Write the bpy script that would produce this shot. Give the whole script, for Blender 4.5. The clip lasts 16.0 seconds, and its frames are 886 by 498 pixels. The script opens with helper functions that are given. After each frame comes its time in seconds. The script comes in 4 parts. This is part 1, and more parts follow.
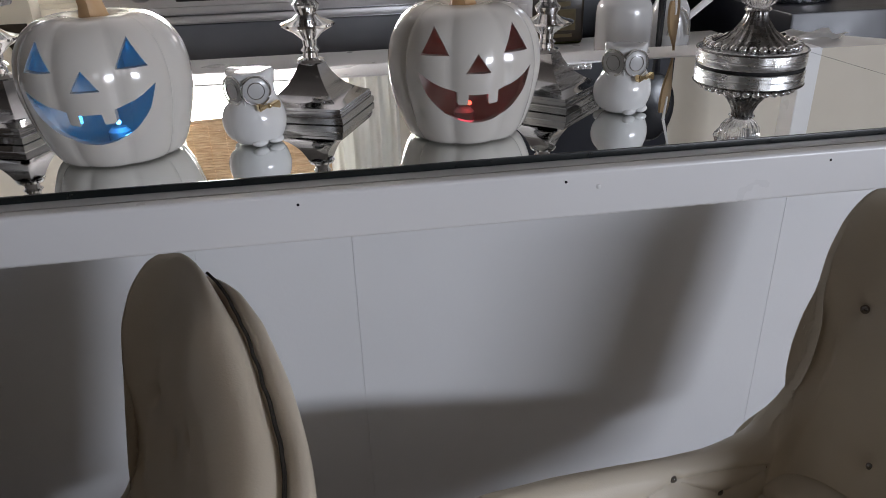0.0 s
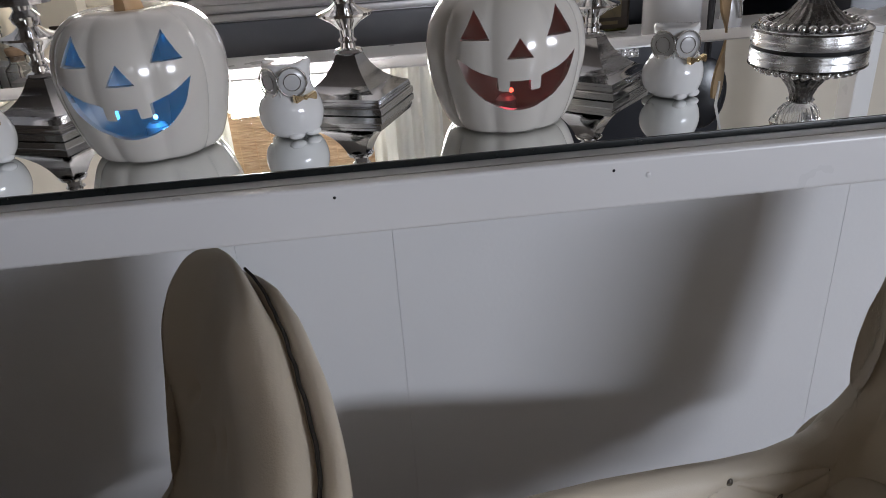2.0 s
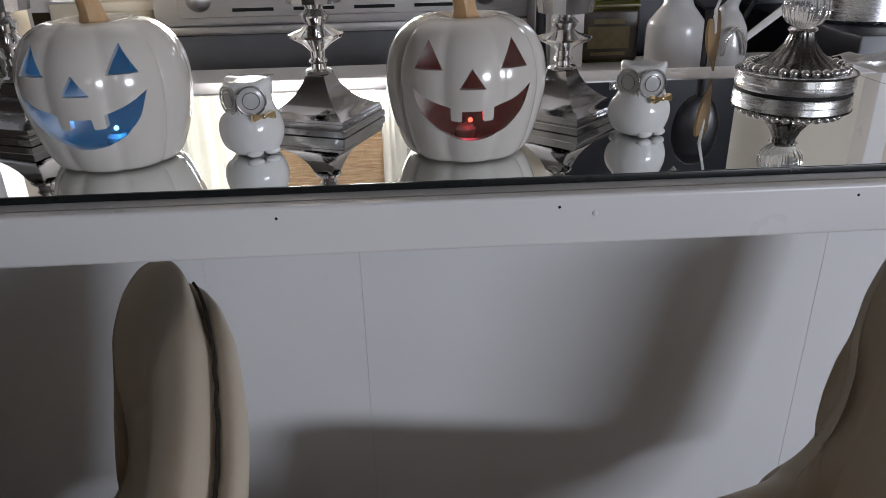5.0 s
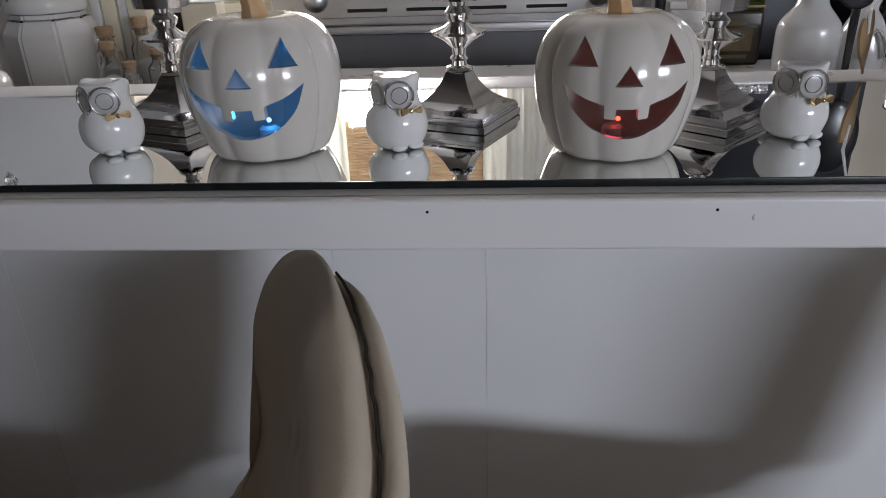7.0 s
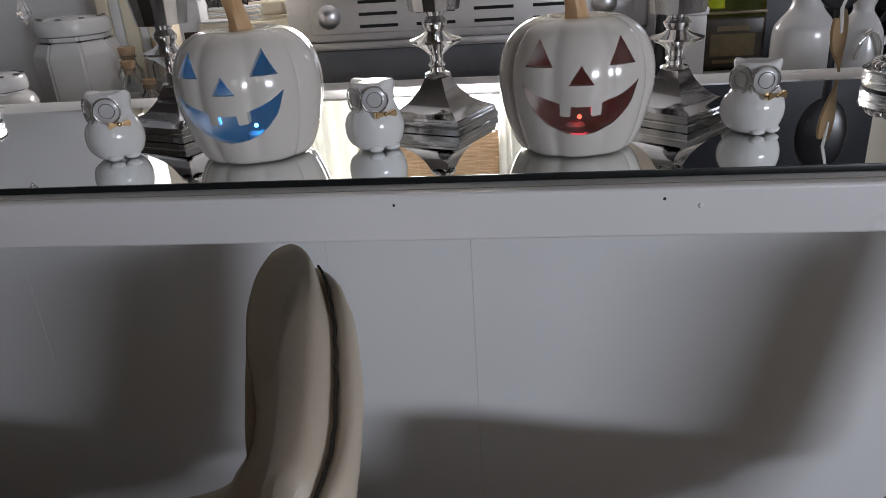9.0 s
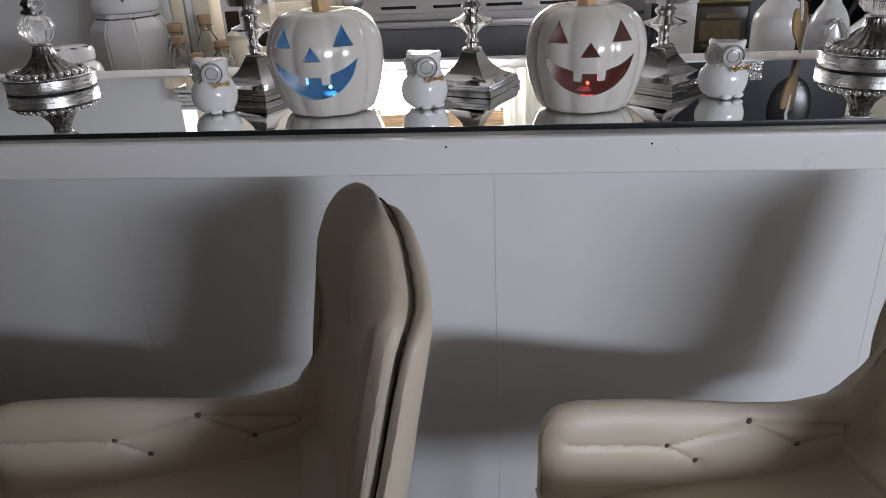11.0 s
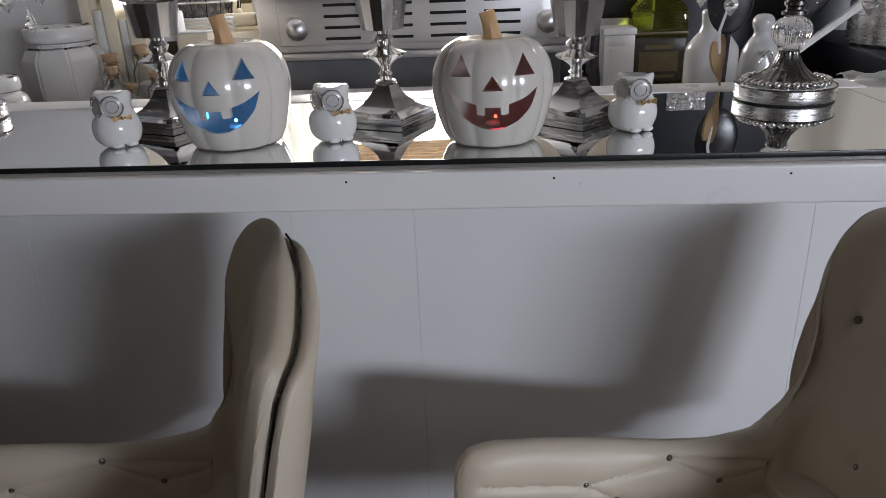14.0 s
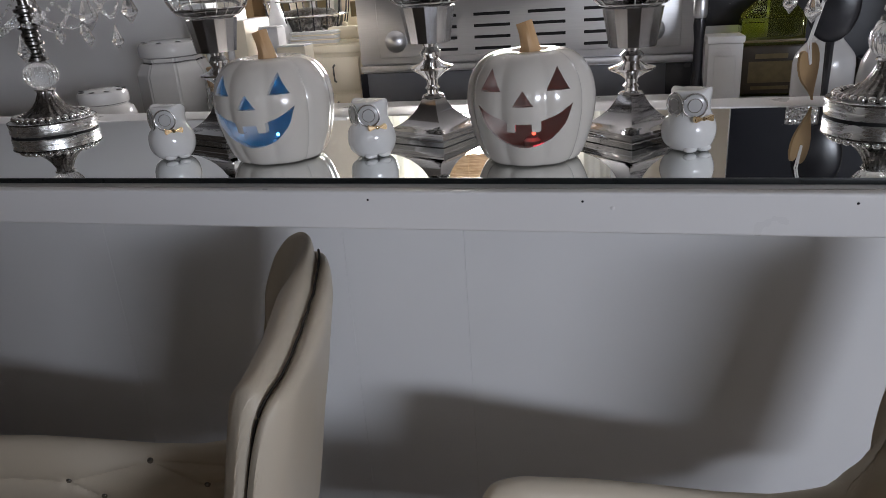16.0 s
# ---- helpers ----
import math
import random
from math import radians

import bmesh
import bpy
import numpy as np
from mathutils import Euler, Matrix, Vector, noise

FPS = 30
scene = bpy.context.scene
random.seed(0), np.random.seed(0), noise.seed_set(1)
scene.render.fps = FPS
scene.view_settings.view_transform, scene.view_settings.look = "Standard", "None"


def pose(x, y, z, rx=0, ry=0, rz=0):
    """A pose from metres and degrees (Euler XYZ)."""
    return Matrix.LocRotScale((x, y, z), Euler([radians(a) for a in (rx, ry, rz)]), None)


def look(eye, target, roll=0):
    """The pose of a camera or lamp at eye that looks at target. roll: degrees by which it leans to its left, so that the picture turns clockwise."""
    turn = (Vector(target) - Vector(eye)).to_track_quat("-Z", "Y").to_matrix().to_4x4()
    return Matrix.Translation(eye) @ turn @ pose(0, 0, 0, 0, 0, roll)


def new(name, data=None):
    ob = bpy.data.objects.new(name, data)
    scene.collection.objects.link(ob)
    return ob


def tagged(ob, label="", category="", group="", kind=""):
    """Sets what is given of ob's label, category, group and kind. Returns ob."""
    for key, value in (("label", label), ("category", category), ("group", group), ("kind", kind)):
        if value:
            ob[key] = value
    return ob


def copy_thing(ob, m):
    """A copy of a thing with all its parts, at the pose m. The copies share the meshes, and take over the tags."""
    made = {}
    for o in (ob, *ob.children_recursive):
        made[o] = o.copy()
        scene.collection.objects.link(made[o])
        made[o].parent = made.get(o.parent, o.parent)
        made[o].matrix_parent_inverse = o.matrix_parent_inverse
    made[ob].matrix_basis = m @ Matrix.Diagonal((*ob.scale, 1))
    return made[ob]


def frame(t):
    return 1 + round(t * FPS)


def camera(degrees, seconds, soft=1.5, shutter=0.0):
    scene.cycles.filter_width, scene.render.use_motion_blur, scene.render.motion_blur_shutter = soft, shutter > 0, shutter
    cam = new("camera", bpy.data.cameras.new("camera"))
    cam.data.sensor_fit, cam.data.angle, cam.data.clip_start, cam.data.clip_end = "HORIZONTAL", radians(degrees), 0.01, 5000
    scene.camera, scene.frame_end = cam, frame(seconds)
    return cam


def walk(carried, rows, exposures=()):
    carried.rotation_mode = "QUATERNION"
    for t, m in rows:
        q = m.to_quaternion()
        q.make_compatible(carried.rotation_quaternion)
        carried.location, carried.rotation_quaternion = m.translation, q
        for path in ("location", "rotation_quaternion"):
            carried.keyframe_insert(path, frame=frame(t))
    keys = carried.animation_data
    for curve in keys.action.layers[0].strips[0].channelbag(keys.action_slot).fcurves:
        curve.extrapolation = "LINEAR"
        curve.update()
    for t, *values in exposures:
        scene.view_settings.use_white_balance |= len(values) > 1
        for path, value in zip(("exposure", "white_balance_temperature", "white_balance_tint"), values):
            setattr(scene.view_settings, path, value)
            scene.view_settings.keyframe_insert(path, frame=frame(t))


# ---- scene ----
cam = camera(62.8, 16.0, 0.8)
PATH = [
    (0, (0.042, -0.688, 1.154), (0.309, 1.093, 0.284), -1.7),
    (0.5, (0.079, -0.69, 1.152), (0.327, 1.102, 0.299), 1.5),
    (1, (0.11, -0.691, 1.149), (0.311, 1.113, 0.309), 1.3),
    (1.5, (0.083, -0.684, 1.137), (0.202, 1.131, 0.304), -2.5),
    (2, (0.049, -0.664, 1.14), (0.192, 1.128, 0.263), -3.9),
    (2.5, (0.023, -0.651, 1.147), (0.178, 1.148, 0.286), -4.1),
    (3, (0.031, -0.648, 1.145), (0.241, 1.159, 0.314), -3.5),
    (3.2, (0.035, -0.646, 1.139), (0.251, 1.143, 0.273), -2.7),
    (5.3, (0.142, -0.672, 1.149), (0.156, 1.153, 0.332), -0.6),
    (5.5, (0.146, -0.68, 1.151), (0.095, 1.148, 0.342), -0.7),
    (6, (0.131, -0.673, 1.139), (0.092, 1.153, 0.325), -0.5),
    (6.5, (0.105, -0.665, 1.136), (0.054, 1.16, 0.32), -0.2),
    (7, (0.064, -0.661, 1.139), (-0.073, 1.159, 0.322), -2.0),
    (7.5, (0.062, -0.673, 1.145), (-0.067, 1.156, 0.345), -3.2),
    (8, (0.102, -0.691, 1.139), (0.004, 1.15, 0.362), -1.9),
    (8.5, (0.149, -0.702, 1.139), (-0.054, 1.112, 0.322), -2.4),
    (9, (0.138, -0.713, 1.134), (-0.09, 1.116, 0.357), -3.8),
    (9.2, (0.112, -0.73, 1.144), (-0.116, 1.092, 0.349), -3.4),
    (11.3, (0.102, -0.979, 1.164), (-0.102, 0.835, 0.346), -2.6),
    (11.5, (0.137, -0.96, 1.159), (-0.001, 0.861, 0.343), -2.3),
    (12, (0.184, -0.933, 1.155), (0.098, 0.896, 0.349), -2.4),
    (12.5, (0.198, -0.927, 1.162), (0.06, 0.919, 0.405), -2.3),
    (13, (0.188, -0.931, 1.162), (0.02, 0.918, 0.418), -1.7),
    (13.5, (0.189, -0.933, 1.164), (0.057, 0.918, 0.416), -2.2),
    (14, (0.197, -0.93, 1.162), (0.058, 0.918, 0.409), -2.4),
    (14.5, (0.219, -0.914, 1.155), (0.001, 0.92, 0.386), -3.3),
    (15, (0.272, -0.88, 1.157), (-0.032, 0.949, 0.407), -4.0),
    (15.5, (0.297, -0.871, 1.158), (-0.183, 0.938, 0.453), -4.1),
    (16, (0.33, -0.861, 1.155), (-0.157, 0.943, 0.443), -4.1),
]
walk(cam, [(t, look(eye, target, roll)) for t, eye, target, roll in PATH], exposures=((0.0, 0.0), (1.0, -0.06), (3.0, 0.0), (5.5, -0.16), (7.0, -0.12), (9.0, -0.20), (11.5, 0.2), (12.5, 0.08), (13.5, -0.02), (14.5, -0.04), (16.0, -0.20)))

# ---- world and light ----
world = bpy.data.worlds.new("world")
scene.world = world
world.use_nodes = True
wn = world.node_tree.nodes
sky = wn.new("ShaderNodeTexSky")
sky.sky_type, sky.sun_disc, sky.sun_elevation, sky.sun_rotation = "NISHITA", False, radians(40), radians(200)
wn["Background"].inputs["Strength"].default_value = 0.10
world.node_tree.links.new(sky.outputs["Color"], wn["Background"].inputs["Color"])


def area_lamp(name, m, sx, sy, watts, colour):
    data = bpy.data.lights.new(name, "AREA")
    data.shape, data.size, data.size_y, data.energy, data.color = "RECTANGLE", sx, sy, watts, colour
    ob = new(name, data)
    ob.matrix_world = m
    return ob


def point_lamp(name, at, watts, colour, radius=0.006):
    data = bpy.data.lights.new(name, "POINT")
    data.energy, data.color, data.shadow_soft_size = watts, colour, radius
    ob = new(name, data)
    ob.location = at
    return ob


COOL, DAY = (0.815, 0.865, 1.0), (1.0, 0.955, 0.98)
area_lamp("side_window_light", look((4.9, -5.58, 1.55), (4.9, 0.0, 1.30)), 2.8, 0.76, 335, COOL)
area_lamp("room_window_light", look((1.2, -5.55, 2.0), (0.0, 0.6, 0.95)), 1.4, 0.65, 6.5, DAY)
area_lamp("kitchen_window_light", look((-0.29, 2.56, 1.31), (0.0, 0.0, 0.8)), 0.58, 0.34, 46, DAY)
point_lamp("pumpkin_led_light", (-0.190, 0.150, 0.945), 0.040, (0.02, 0.30, 1.0))
point_lamp("pumpkin_led_light", (0.203, 0.140, 0.945), 0.004, (0.9, 0.05, 0.10))


# ---- materials ----
def material(name, colour, rough=0.5, metal=0.0, second=None, scale=20.0, bump=0.0, bump_scale=200.0, coat=0.0,
             glass=0.0, ior=1.45, emit=None, power=0.0, wear=0.08, stretch=(1, 1, 1), detail=4.0):
    m = bpy.data.materials.new(name)
    m.use_nodes = True
    nt = m.node_tree
    b = nt.nodes["Principled BSDF"]
    b.inputs["Base Color"].default_value = (*colour, 1)
    b.inputs["Roughness"].default_value = rough
    b.inputs["Metallic"].default_value = metal
    b.inputs["Coat Weight"].default_value = coat
    b.inputs["Coat Roughness"].default_value = 0.05
    b.inputs["Transmission Weight"].default_value = glass
    b.inputs["IOR"].default_value = ior
    if emit:
        b.inputs["Emission Color"].default_value = (*emit, 1)
        b.inputs["Emission Strength"].default_value = power
    tc = nt.nodes.new("ShaderNodeTexCoord")
    mp = nt.nodes.new("ShaderNodeMapping")
    mp.inputs["Scale"].default_value = stretch
    nt.links.new(tc.outputs["Object"], mp.inputs["Vector"])
    if second:
        n1 = nt.nodes.new("ShaderNodeTexNoise")
        n1.inputs["Scale"].default_value, n1.inputs["Detail"].default_value = scale, detail
        ramp = nt.nodes.new("ShaderNodeValToRGB")
        ramp.color_ramp.elements[0].position, ramp.color_ramp.elements[1].position = 0.25, 0.78
        ramp.color_ramp.elements[0].color, ramp.color_ramp.elements[1].color = (*colour, 1), (*second, 1)
        nt.links.new(mp.outputs["Vector"], n1.inputs["Vector"])
        nt.links.new(n1.outputs["Fac"], ramp.inputs["Fac"])
        nt.links.new(ramp.outputs["Color"], b.inputs["Base Color"])
    if wear:
        n2 = nt.nodes.new("ShaderNodeTexNoise")
        n2.inputs["Scale"].default_value, n2.inputs["Detail"].default_value = scale * 2.3, 5.0
        mr = nt.nodes.new("ShaderNodeMapRange")
        mr.inputs["To Min"].default_value, mr.inputs["To Max"].default_value = max(rough - wear, 0.0), min(rough + wear, 1.0)
        nt.links.new(mp.outputs["Vector"], n2.inputs["Vector"])
        nt.links.new(n2.outputs["Fac"], mr.inputs["Value"])
        nt.links.new(mr.outputs["Result"], b.inputs["Roughness"])
    if bump:
        n3 = nt.nodes.new("ShaderNodeTexNoise")
        n3.inputs["Scale"].default_value, n3.inputs["Detail"].default_value = bump_scale, 3.0
        bp = nt.nodes.new("ShaderNodeBump")
        bp.inputs["Strength"].default_value, bp.inputs["Distance"].default_value = bump, 0.001
        nt.links.new(mp.outputs["Vector"], n3.inputs["Vector"])
        nt.links.new(n3.outputs["Fac"], bp.inputs["Height"])
        nt.links.new(bp.outputs["Normal"], b.inputs["Normal"])
    return m


GLOSS = material("white_polished_paint", (0.72, 0.715, 0.705), 0.08, second=(0.75, 0.745, 0.735), scale=5, bump=0.05, bump_scale=60, wear=0.03)
PAINT = material("white_gloss_paint", (0.79, 0.78, 0.77), 0.30, second=(0.81, 0.80, 0.79), scale=4, bump=0.15, bump_scale=90)
PANELPAINT = material("white_satin_panel_paint", (0.74, 0.74, 0.74), 0.5, second=(0.79, 0.79, 0.79), scale=3, bump=0.2, bump_scale=160)
WALLPAINT = material("white_wall_paint", (0.80, 0.79, 0.775), 0.7, second=(0.83, 0.82, 0.81), scale=2, bump=0.2, bump_scale=120)
WALLCREAM = material("cream_wall_paint", (0.66, 0.60, 0.50), 0.7, second=(0.71, 0.65, 0.55), scale=3, bump=0.2)
# room ceiling out of view, darkened to bounce less light than the kitchen's
DARKCEILING = material("bounce_cutting_ceiling_paint", (0.27, 0.25, 0.23), 0.8, second=(0.30, 0.28, 0.255), scale=2, bump=0.2, bump_scale=120)
# walls out of view, coloured dark so that they bounce little light
DARKWALL = material("bounce_cutting_taupe", (0.15, 0.125, 0.10), 0.8, second=(0.18, 0.15, 0.12), scale=2, bump=0.2, bump_scale=120)
CREAM = material("cream_cabinet_paint", (0.80, 0.71, 0.54), 0.4, second=(0.84, 0.76, 0.60), scale=4, bump=0.1)
MIRROR = material("silvered_mirror", (0.90, 0.92, 0.91), 0.012, 1.0, wear=0.012, scale=14)
MIRROR_EDGE = material("dark_mirror_edge", (0.006, 0.008, 0.008), 0.3, scale=30)
# polished silver with the reflection of a dark room put into its colour
DARKSILVER = material("dark_reflecting_silver", (0.40, 0.40, 0.41), 0.10, 1.0, second=(0.30, 0.30, 0.31), scale=14, wear=0.04)
CHROME = material("polished_chrome", (0.80, 0.80, 0.805), 0.09, 1.0, second=(0.70, 0.70, 0.705), scale=14, wear=0.05)
# satin silver; the upright streaks of reflection are painted as a second tone
CUPSTEEL = material("streak_reflecting_silver", (0.66, 0.66, 0.67), 0.20, 1.0, second=(0.52, 0.52, 0.53), scale=16, stretch=(6, 6, 0.4), wear=0.08)
BRUSHED = material("brushed_silver", (0.82, 0.82, 0.83), 0.27, 1.0, second=(0.68, 0.68, 0.68), scale=12, stretch=(1, 1, 5), wear=0.03)
PEWTER = material("antique_pewter", (0.22, 0.212, 0.205), 0.27, 1.0, second=(0.11, 0.105, 0.10), scale=40)
STEEL = material("stainless_steel", (0.66, 0.66, 0.67), 0.36, 1.0, second=(0.60, 0.60, 0.61), scale=9, stretch=(1, 1, 24), wear=0.05)
CERAMIC = material("glazed_white_ceramic", (0.64, 0.605, 0.545), 0.16, second=(0.69, 0.655, 0.60), scale=9, coat=0.6, wear=0.05)
PORCELAIN = material("white_porcelain", (0.72, 0.715, 0.70), 0.13, second=(0.76, 0.755, 0.74), scale=20, coat=0.5, wear=0.05)
# grey of the owls' lenses; on the white jugs it stands for shade
GREYCERAMIC = material("grey_lens_shaded_jug_ceramic", (0.45, 0.445, 0.435), 0.22, second=(0.50, 0.495, 0.485), scale=12, coat=0.3)
GOLD = material("gold_glaze", (0.90, 0.72, 0.44), 0.10, 1.0, scale=60)
SILVERGLAZE = material("silver_glaze", (0.66, 0.65, 0.63), 0.24, 1.0, scale=60)
STEMTAN = material("tan_pumpkin_stem", (0.50, 0.29, 0.13), 0.45, second=(0.70, 0.49, 0.29), scale=55, stretch=(1, 1, 0.12), bump=0.4)
LEATHER = material("ivory_leatherette", (0.66, 0.575, 0.445), 0.42, second=(0.70, 0.62, 0.50), scale=5, bump=0.25, bump_scale=420)
SEAM = material("dark_seam_thread", (0.03, 0.025, 0.02), 0.8)
BUTTON = material("crystal_button", (0.30, 0.28, 0.26), 0.14, 0.8, scale=90)
GLASS = material("clear_glass", (0.97, 0.98, 0.98), 0.02, glass=1.0, ior=1.5, wear=0)
CRYSTAL = material("cut_crystal", (0.97, 0.97, 0.97), 0.02, glass=0.9, ior=1.6, wear=0)
DARK = material("black_enamel", (0.015, 0.015, 0.018), 0.25, scale=10)
DARKGLASS = material("dark_oven_glass", (0.13, 0.135, 0.15), 0.32, second=(0.17, 0.175, 0.19), scale=7, coat=0.2)
SLOT = material("slot_shadow_black", (0.008, 0.008, 0.008), 0.8)
NAVY = material("dark_navy_enamel", (0.006, 0.007, 0.012), 0.35, scale=8)
CORK = material("cork", (0.36, 0.24, 0.14), 0.85, second=(0.50, 0.35, 0.22), scale=120, bump=0.6)
WOOD = material("honey_wood", (0.27, 0.17, 0.08), 0.5, second=(0.37, 0.25, 0.125), scale=30, stretch=(1, 1, 0.15), bump=0.3)
LIQUEUR = material("olive_green_glass", (0.36, 0.39, 0.05), 0.04, glass=0.95, ior=1.4, wear=0)
LABEL = material("dark_bottle_label", (0.022, 0.016, 0.010), 0.35, second=(0.05, 0.033, 0.016), scale=26)
LABELTAN = material("gold_label_print", (0.17, 0.125, 0.05), 0.4, second=(0.10, 0.075, 0.03), scale=40)
BAMBOO = material("woven_bamboo", (0.40, 0.24, 0.12), 0.6, second=(0.72, 0.52, 0.32), scale=34, stretch=(0.5, 1, 6), detail=2.0)
FLOORWOOD = material("brown_floor_boards", (0.10, 0.065, 0.042), 0.4, second=(0.14, 0.092, 0.06), scale=12, stretch=(0.15, 1, 1))
DAMASK = material("brown_damask_cloth", (0.13, 0.075, 0.055), 0.85, second=(0.22, 0.14, 0.11), scale=14, bump=0.4)
CLOTH = material("white_cotton", (0.75, 0.74, 0.72), 0.9, second=(0.68, 0.67, 0.66), scale=25, bump=0.6)
CURTAIN = material("cream_cotton", (0.84, 0.82, 0.75), 0.9, second=(0.87, 0.85, 0.80), scale=18, bump=0.3)
LEDBLUE = material("blue_led", (0.1, 0.3, 1.0), 0.3, emit=(0.1, 0.35, 1.0), power=9)
LEDRED = material("red_led", (1.0, 0.1, 0.05), 0.3, emit=(1.0, 0.07, 0.04), power=5)
DAYLIGHT = material("bright_daylight", (1, 1, 1), 1.0, emit=(0.95, 0.98, 1.0), power=3.2, wear=0)


# ---- mesh helpers ----
def part(name, bm, mat, parent=None, label="", smooth=True):
    me = bpy.data.meshes.new(name)
    bmesh.ops.recalc_face_normals(bm, faces=bm.faces)
    bm.to_mesh(me)
    bm.free()
    if smooth:
        me.shade_smooth()
        me.set_sharp_from_angle(angle=radians(38))
    me.materials.append(mat)
    ob = new(name, me)
    if parent:
        ob.parent = parent
    if label:
        ob["label"] = label
    return ob


def thing(name, label, category, group="", kind="", at=(0, 0, 0), rz=0.0):
    ob = new(name)
    ob.empty_display_size = 0.02
    ob.matrix_basis = pose(*at, 0, 0, rz)
    return tagged(ob, label, category, group, kind)


def box(x0, x1, y0, y1, z0, z1, bevel=0.0, segments=2, bm=None):
    b = bmesh.new()
    bmesh.ops.create_cube(b, size=1)
    for v in b.verts:
        v.co = Vector(((x0 + x1) / 2 + v.co.x * (x1 - x0), (y0 + y1) / 2 + v.co.y * (y1 - y0), (z0 + z1) / 2 + v.co.z * (z1 - z0)))
    if bevel:
        bmesh.ops.bevel(b, geom=b.edges[:], offset=bevel, segments=segments, profile=0.6, affect="EDGES")
    return join(bm, b) if bm else b


def join(bm, other, m=None):
    me = bpy.data.meshes.new("tmp")
    other.to_mesh(me)
    other.free()
    if m:
        me.transform(m)
    bm.from_mesh(me)
    bpy.data.meshes.remove(me)
    return bm


def lathe(rows, n=48, squash=1.0, lobes=0, depth=0.0, turn=0.0):
    """Rows of (radius, z), turned round z; lobes flute the radius."""
    bm = bmesh.new()
    rings = []
    for r, z in rows:
        ring = []
        for i in range(n):
            a = 2 * math.pi * i / n + turn
            k = 1 + (depth * math.cos(lobes * a) if lobes else 0)
            ring.append(bm.verts.new((r * k * math.cos(a), r * k * squash * math.sin(a), z)))
        rings.append(ring)
    for a, b in zip(rings, rings[1:]):
        for i in range(n):
            bm.faces.new((a[i], a[(i + 1) % n], b[(i + 1) % n], b[i]))
    bm.faces.new(rings[0][::-1])
    bm.faces.new(rings[-1])
    return bm


def ball(r, at=(0, 0, 0), sx=1.0, sy=1.0, sz=1.0, u=20, v=12):
    bm = bmesh.new()
    bmesh.ops.create_uvsphere(bm, u_segments=u, v_segments=v, radius=r)
    for w in bm.verts:
        w.co = Vector((w.co.x * sx + at[0], w.co.y * sy + at[1], w.co.z * sz + at[2]))
    return bm


def tube(points, r, n=8, closed=False):
    bm = bmesh.new()
    pts = [Vector(p) for p in points]
    rings = []
    m = len(pts)
    for i, p in enumerate(pts):
        a = pts[(i - 1) % m] if closed or i > 0 else p
        b = pts[(i + 1) % m] if closed or i < m - 1 else p
        d = (b - a).normalized()
        up = Vector((0, 0, 1)) if abs(d.z) < 0.9 else Vector((1, 0, 0))
        u = d.cross(up).normalized()
        w = d.cross(u)
        rr = r[i] if isinstance(r, (list, tuple)) else r
        rings.append([bm.verts.new(p + rr * (math.cos(2 * math.pi * k / n) * u + math.sin(2 * math.pi * k / n) * w)) for k in range(n)])
    for i in range(m if closed else m - 1):
        a, b = rings[i], rings[(i + 1) % m]
        for k in range(n):
            bm.faces.new((a[k], a[(k + 1) % n], b[(k + 1) % n], b[k]))
    if not closed:
        bm.faces.new(rings[0][::-1])
        bm.faces.new(rings[-1])
    return bm


def torus(R, r, at, axis="y", n=32, k=8, sx=1.0, sz=1.0):
    pts = []
    for i in range(n):
        a = 2 * math.pi * i / n
        c, s = R * math.cos(a), R * math.sin(a)
        pts.append((at[0] + c * sx, at[1], at[2] + s * sz) if axis == "y" else (at[0] + c * sx, at[1] + s, at[2]))
    return tube(pts, r, k, True)


def prism(outline, y0, y1):
    """An outline in x and z, drawn out from y0 to y1."""
    bm = bmesh.new()
    a = [bm.verts.new((x, y0, z)) for x, z in outline]
    b = [bm.verts.new((x, y1, z)) for x, z in outline]
    n = len(outline)
    bm.faces.new(a)
    bm.faces.new(b[::-1])
    for i in range(n):
        bm.faces.new((a[i], b[i], b[(i + 1) % n], a[(i + 1) % n]))
    return bm


def interp(xs, ys, x):
    return float(np.interp(x, xs, ys))


TOP = 0.9       # height of the mirror on the bar
FLOOR = -0.13

# ---- the large structure ----
def structure(name, bm, mat, label, category):
    return tagged(part(name, bm, mat, None, label, smooth=False), label, category, "", "structure")


structure("floor", box(-3.3, 6.4, -5.7, 2.7, FLOOR - 0.1, FLOOR), FLOORWOOD, "brown wooden floor of the room", "floor")
structure("kitchen_ceiling", box(-3.4, 6.5, 0.62, 2.8, 2.45, 2.55), WALLPAINT, "plain white kitchen ceiling", "ceiling")
# unseen, kept dark against bounced light
structure("ceiling", box(-3.4, 6.5, -5.8, 0.619, 2.45, 2.55), DARKCEILING, "unseen plain ceiling, dark grey-beige to cut bounced light", "ceiling")
# kitchen wall with its window
bm = box(-3.3, -0.9, 2.6, 2.72, FLOOR, 2.45)
box(0.1, 6.4, 2.6, 2.72, FLOOR, 2.45, bm=bm)
box(-0.9, 0.1, 2.6, 2.72, FLOOR, 1.12, bm=bm)
box(-0.9, 0.1, 2.6, 2.72, 2.05, 2.45, bm=bm)
structure("wall_north", bm, WALLCREAM, "cream painted kitchen wall with a window", "wall")
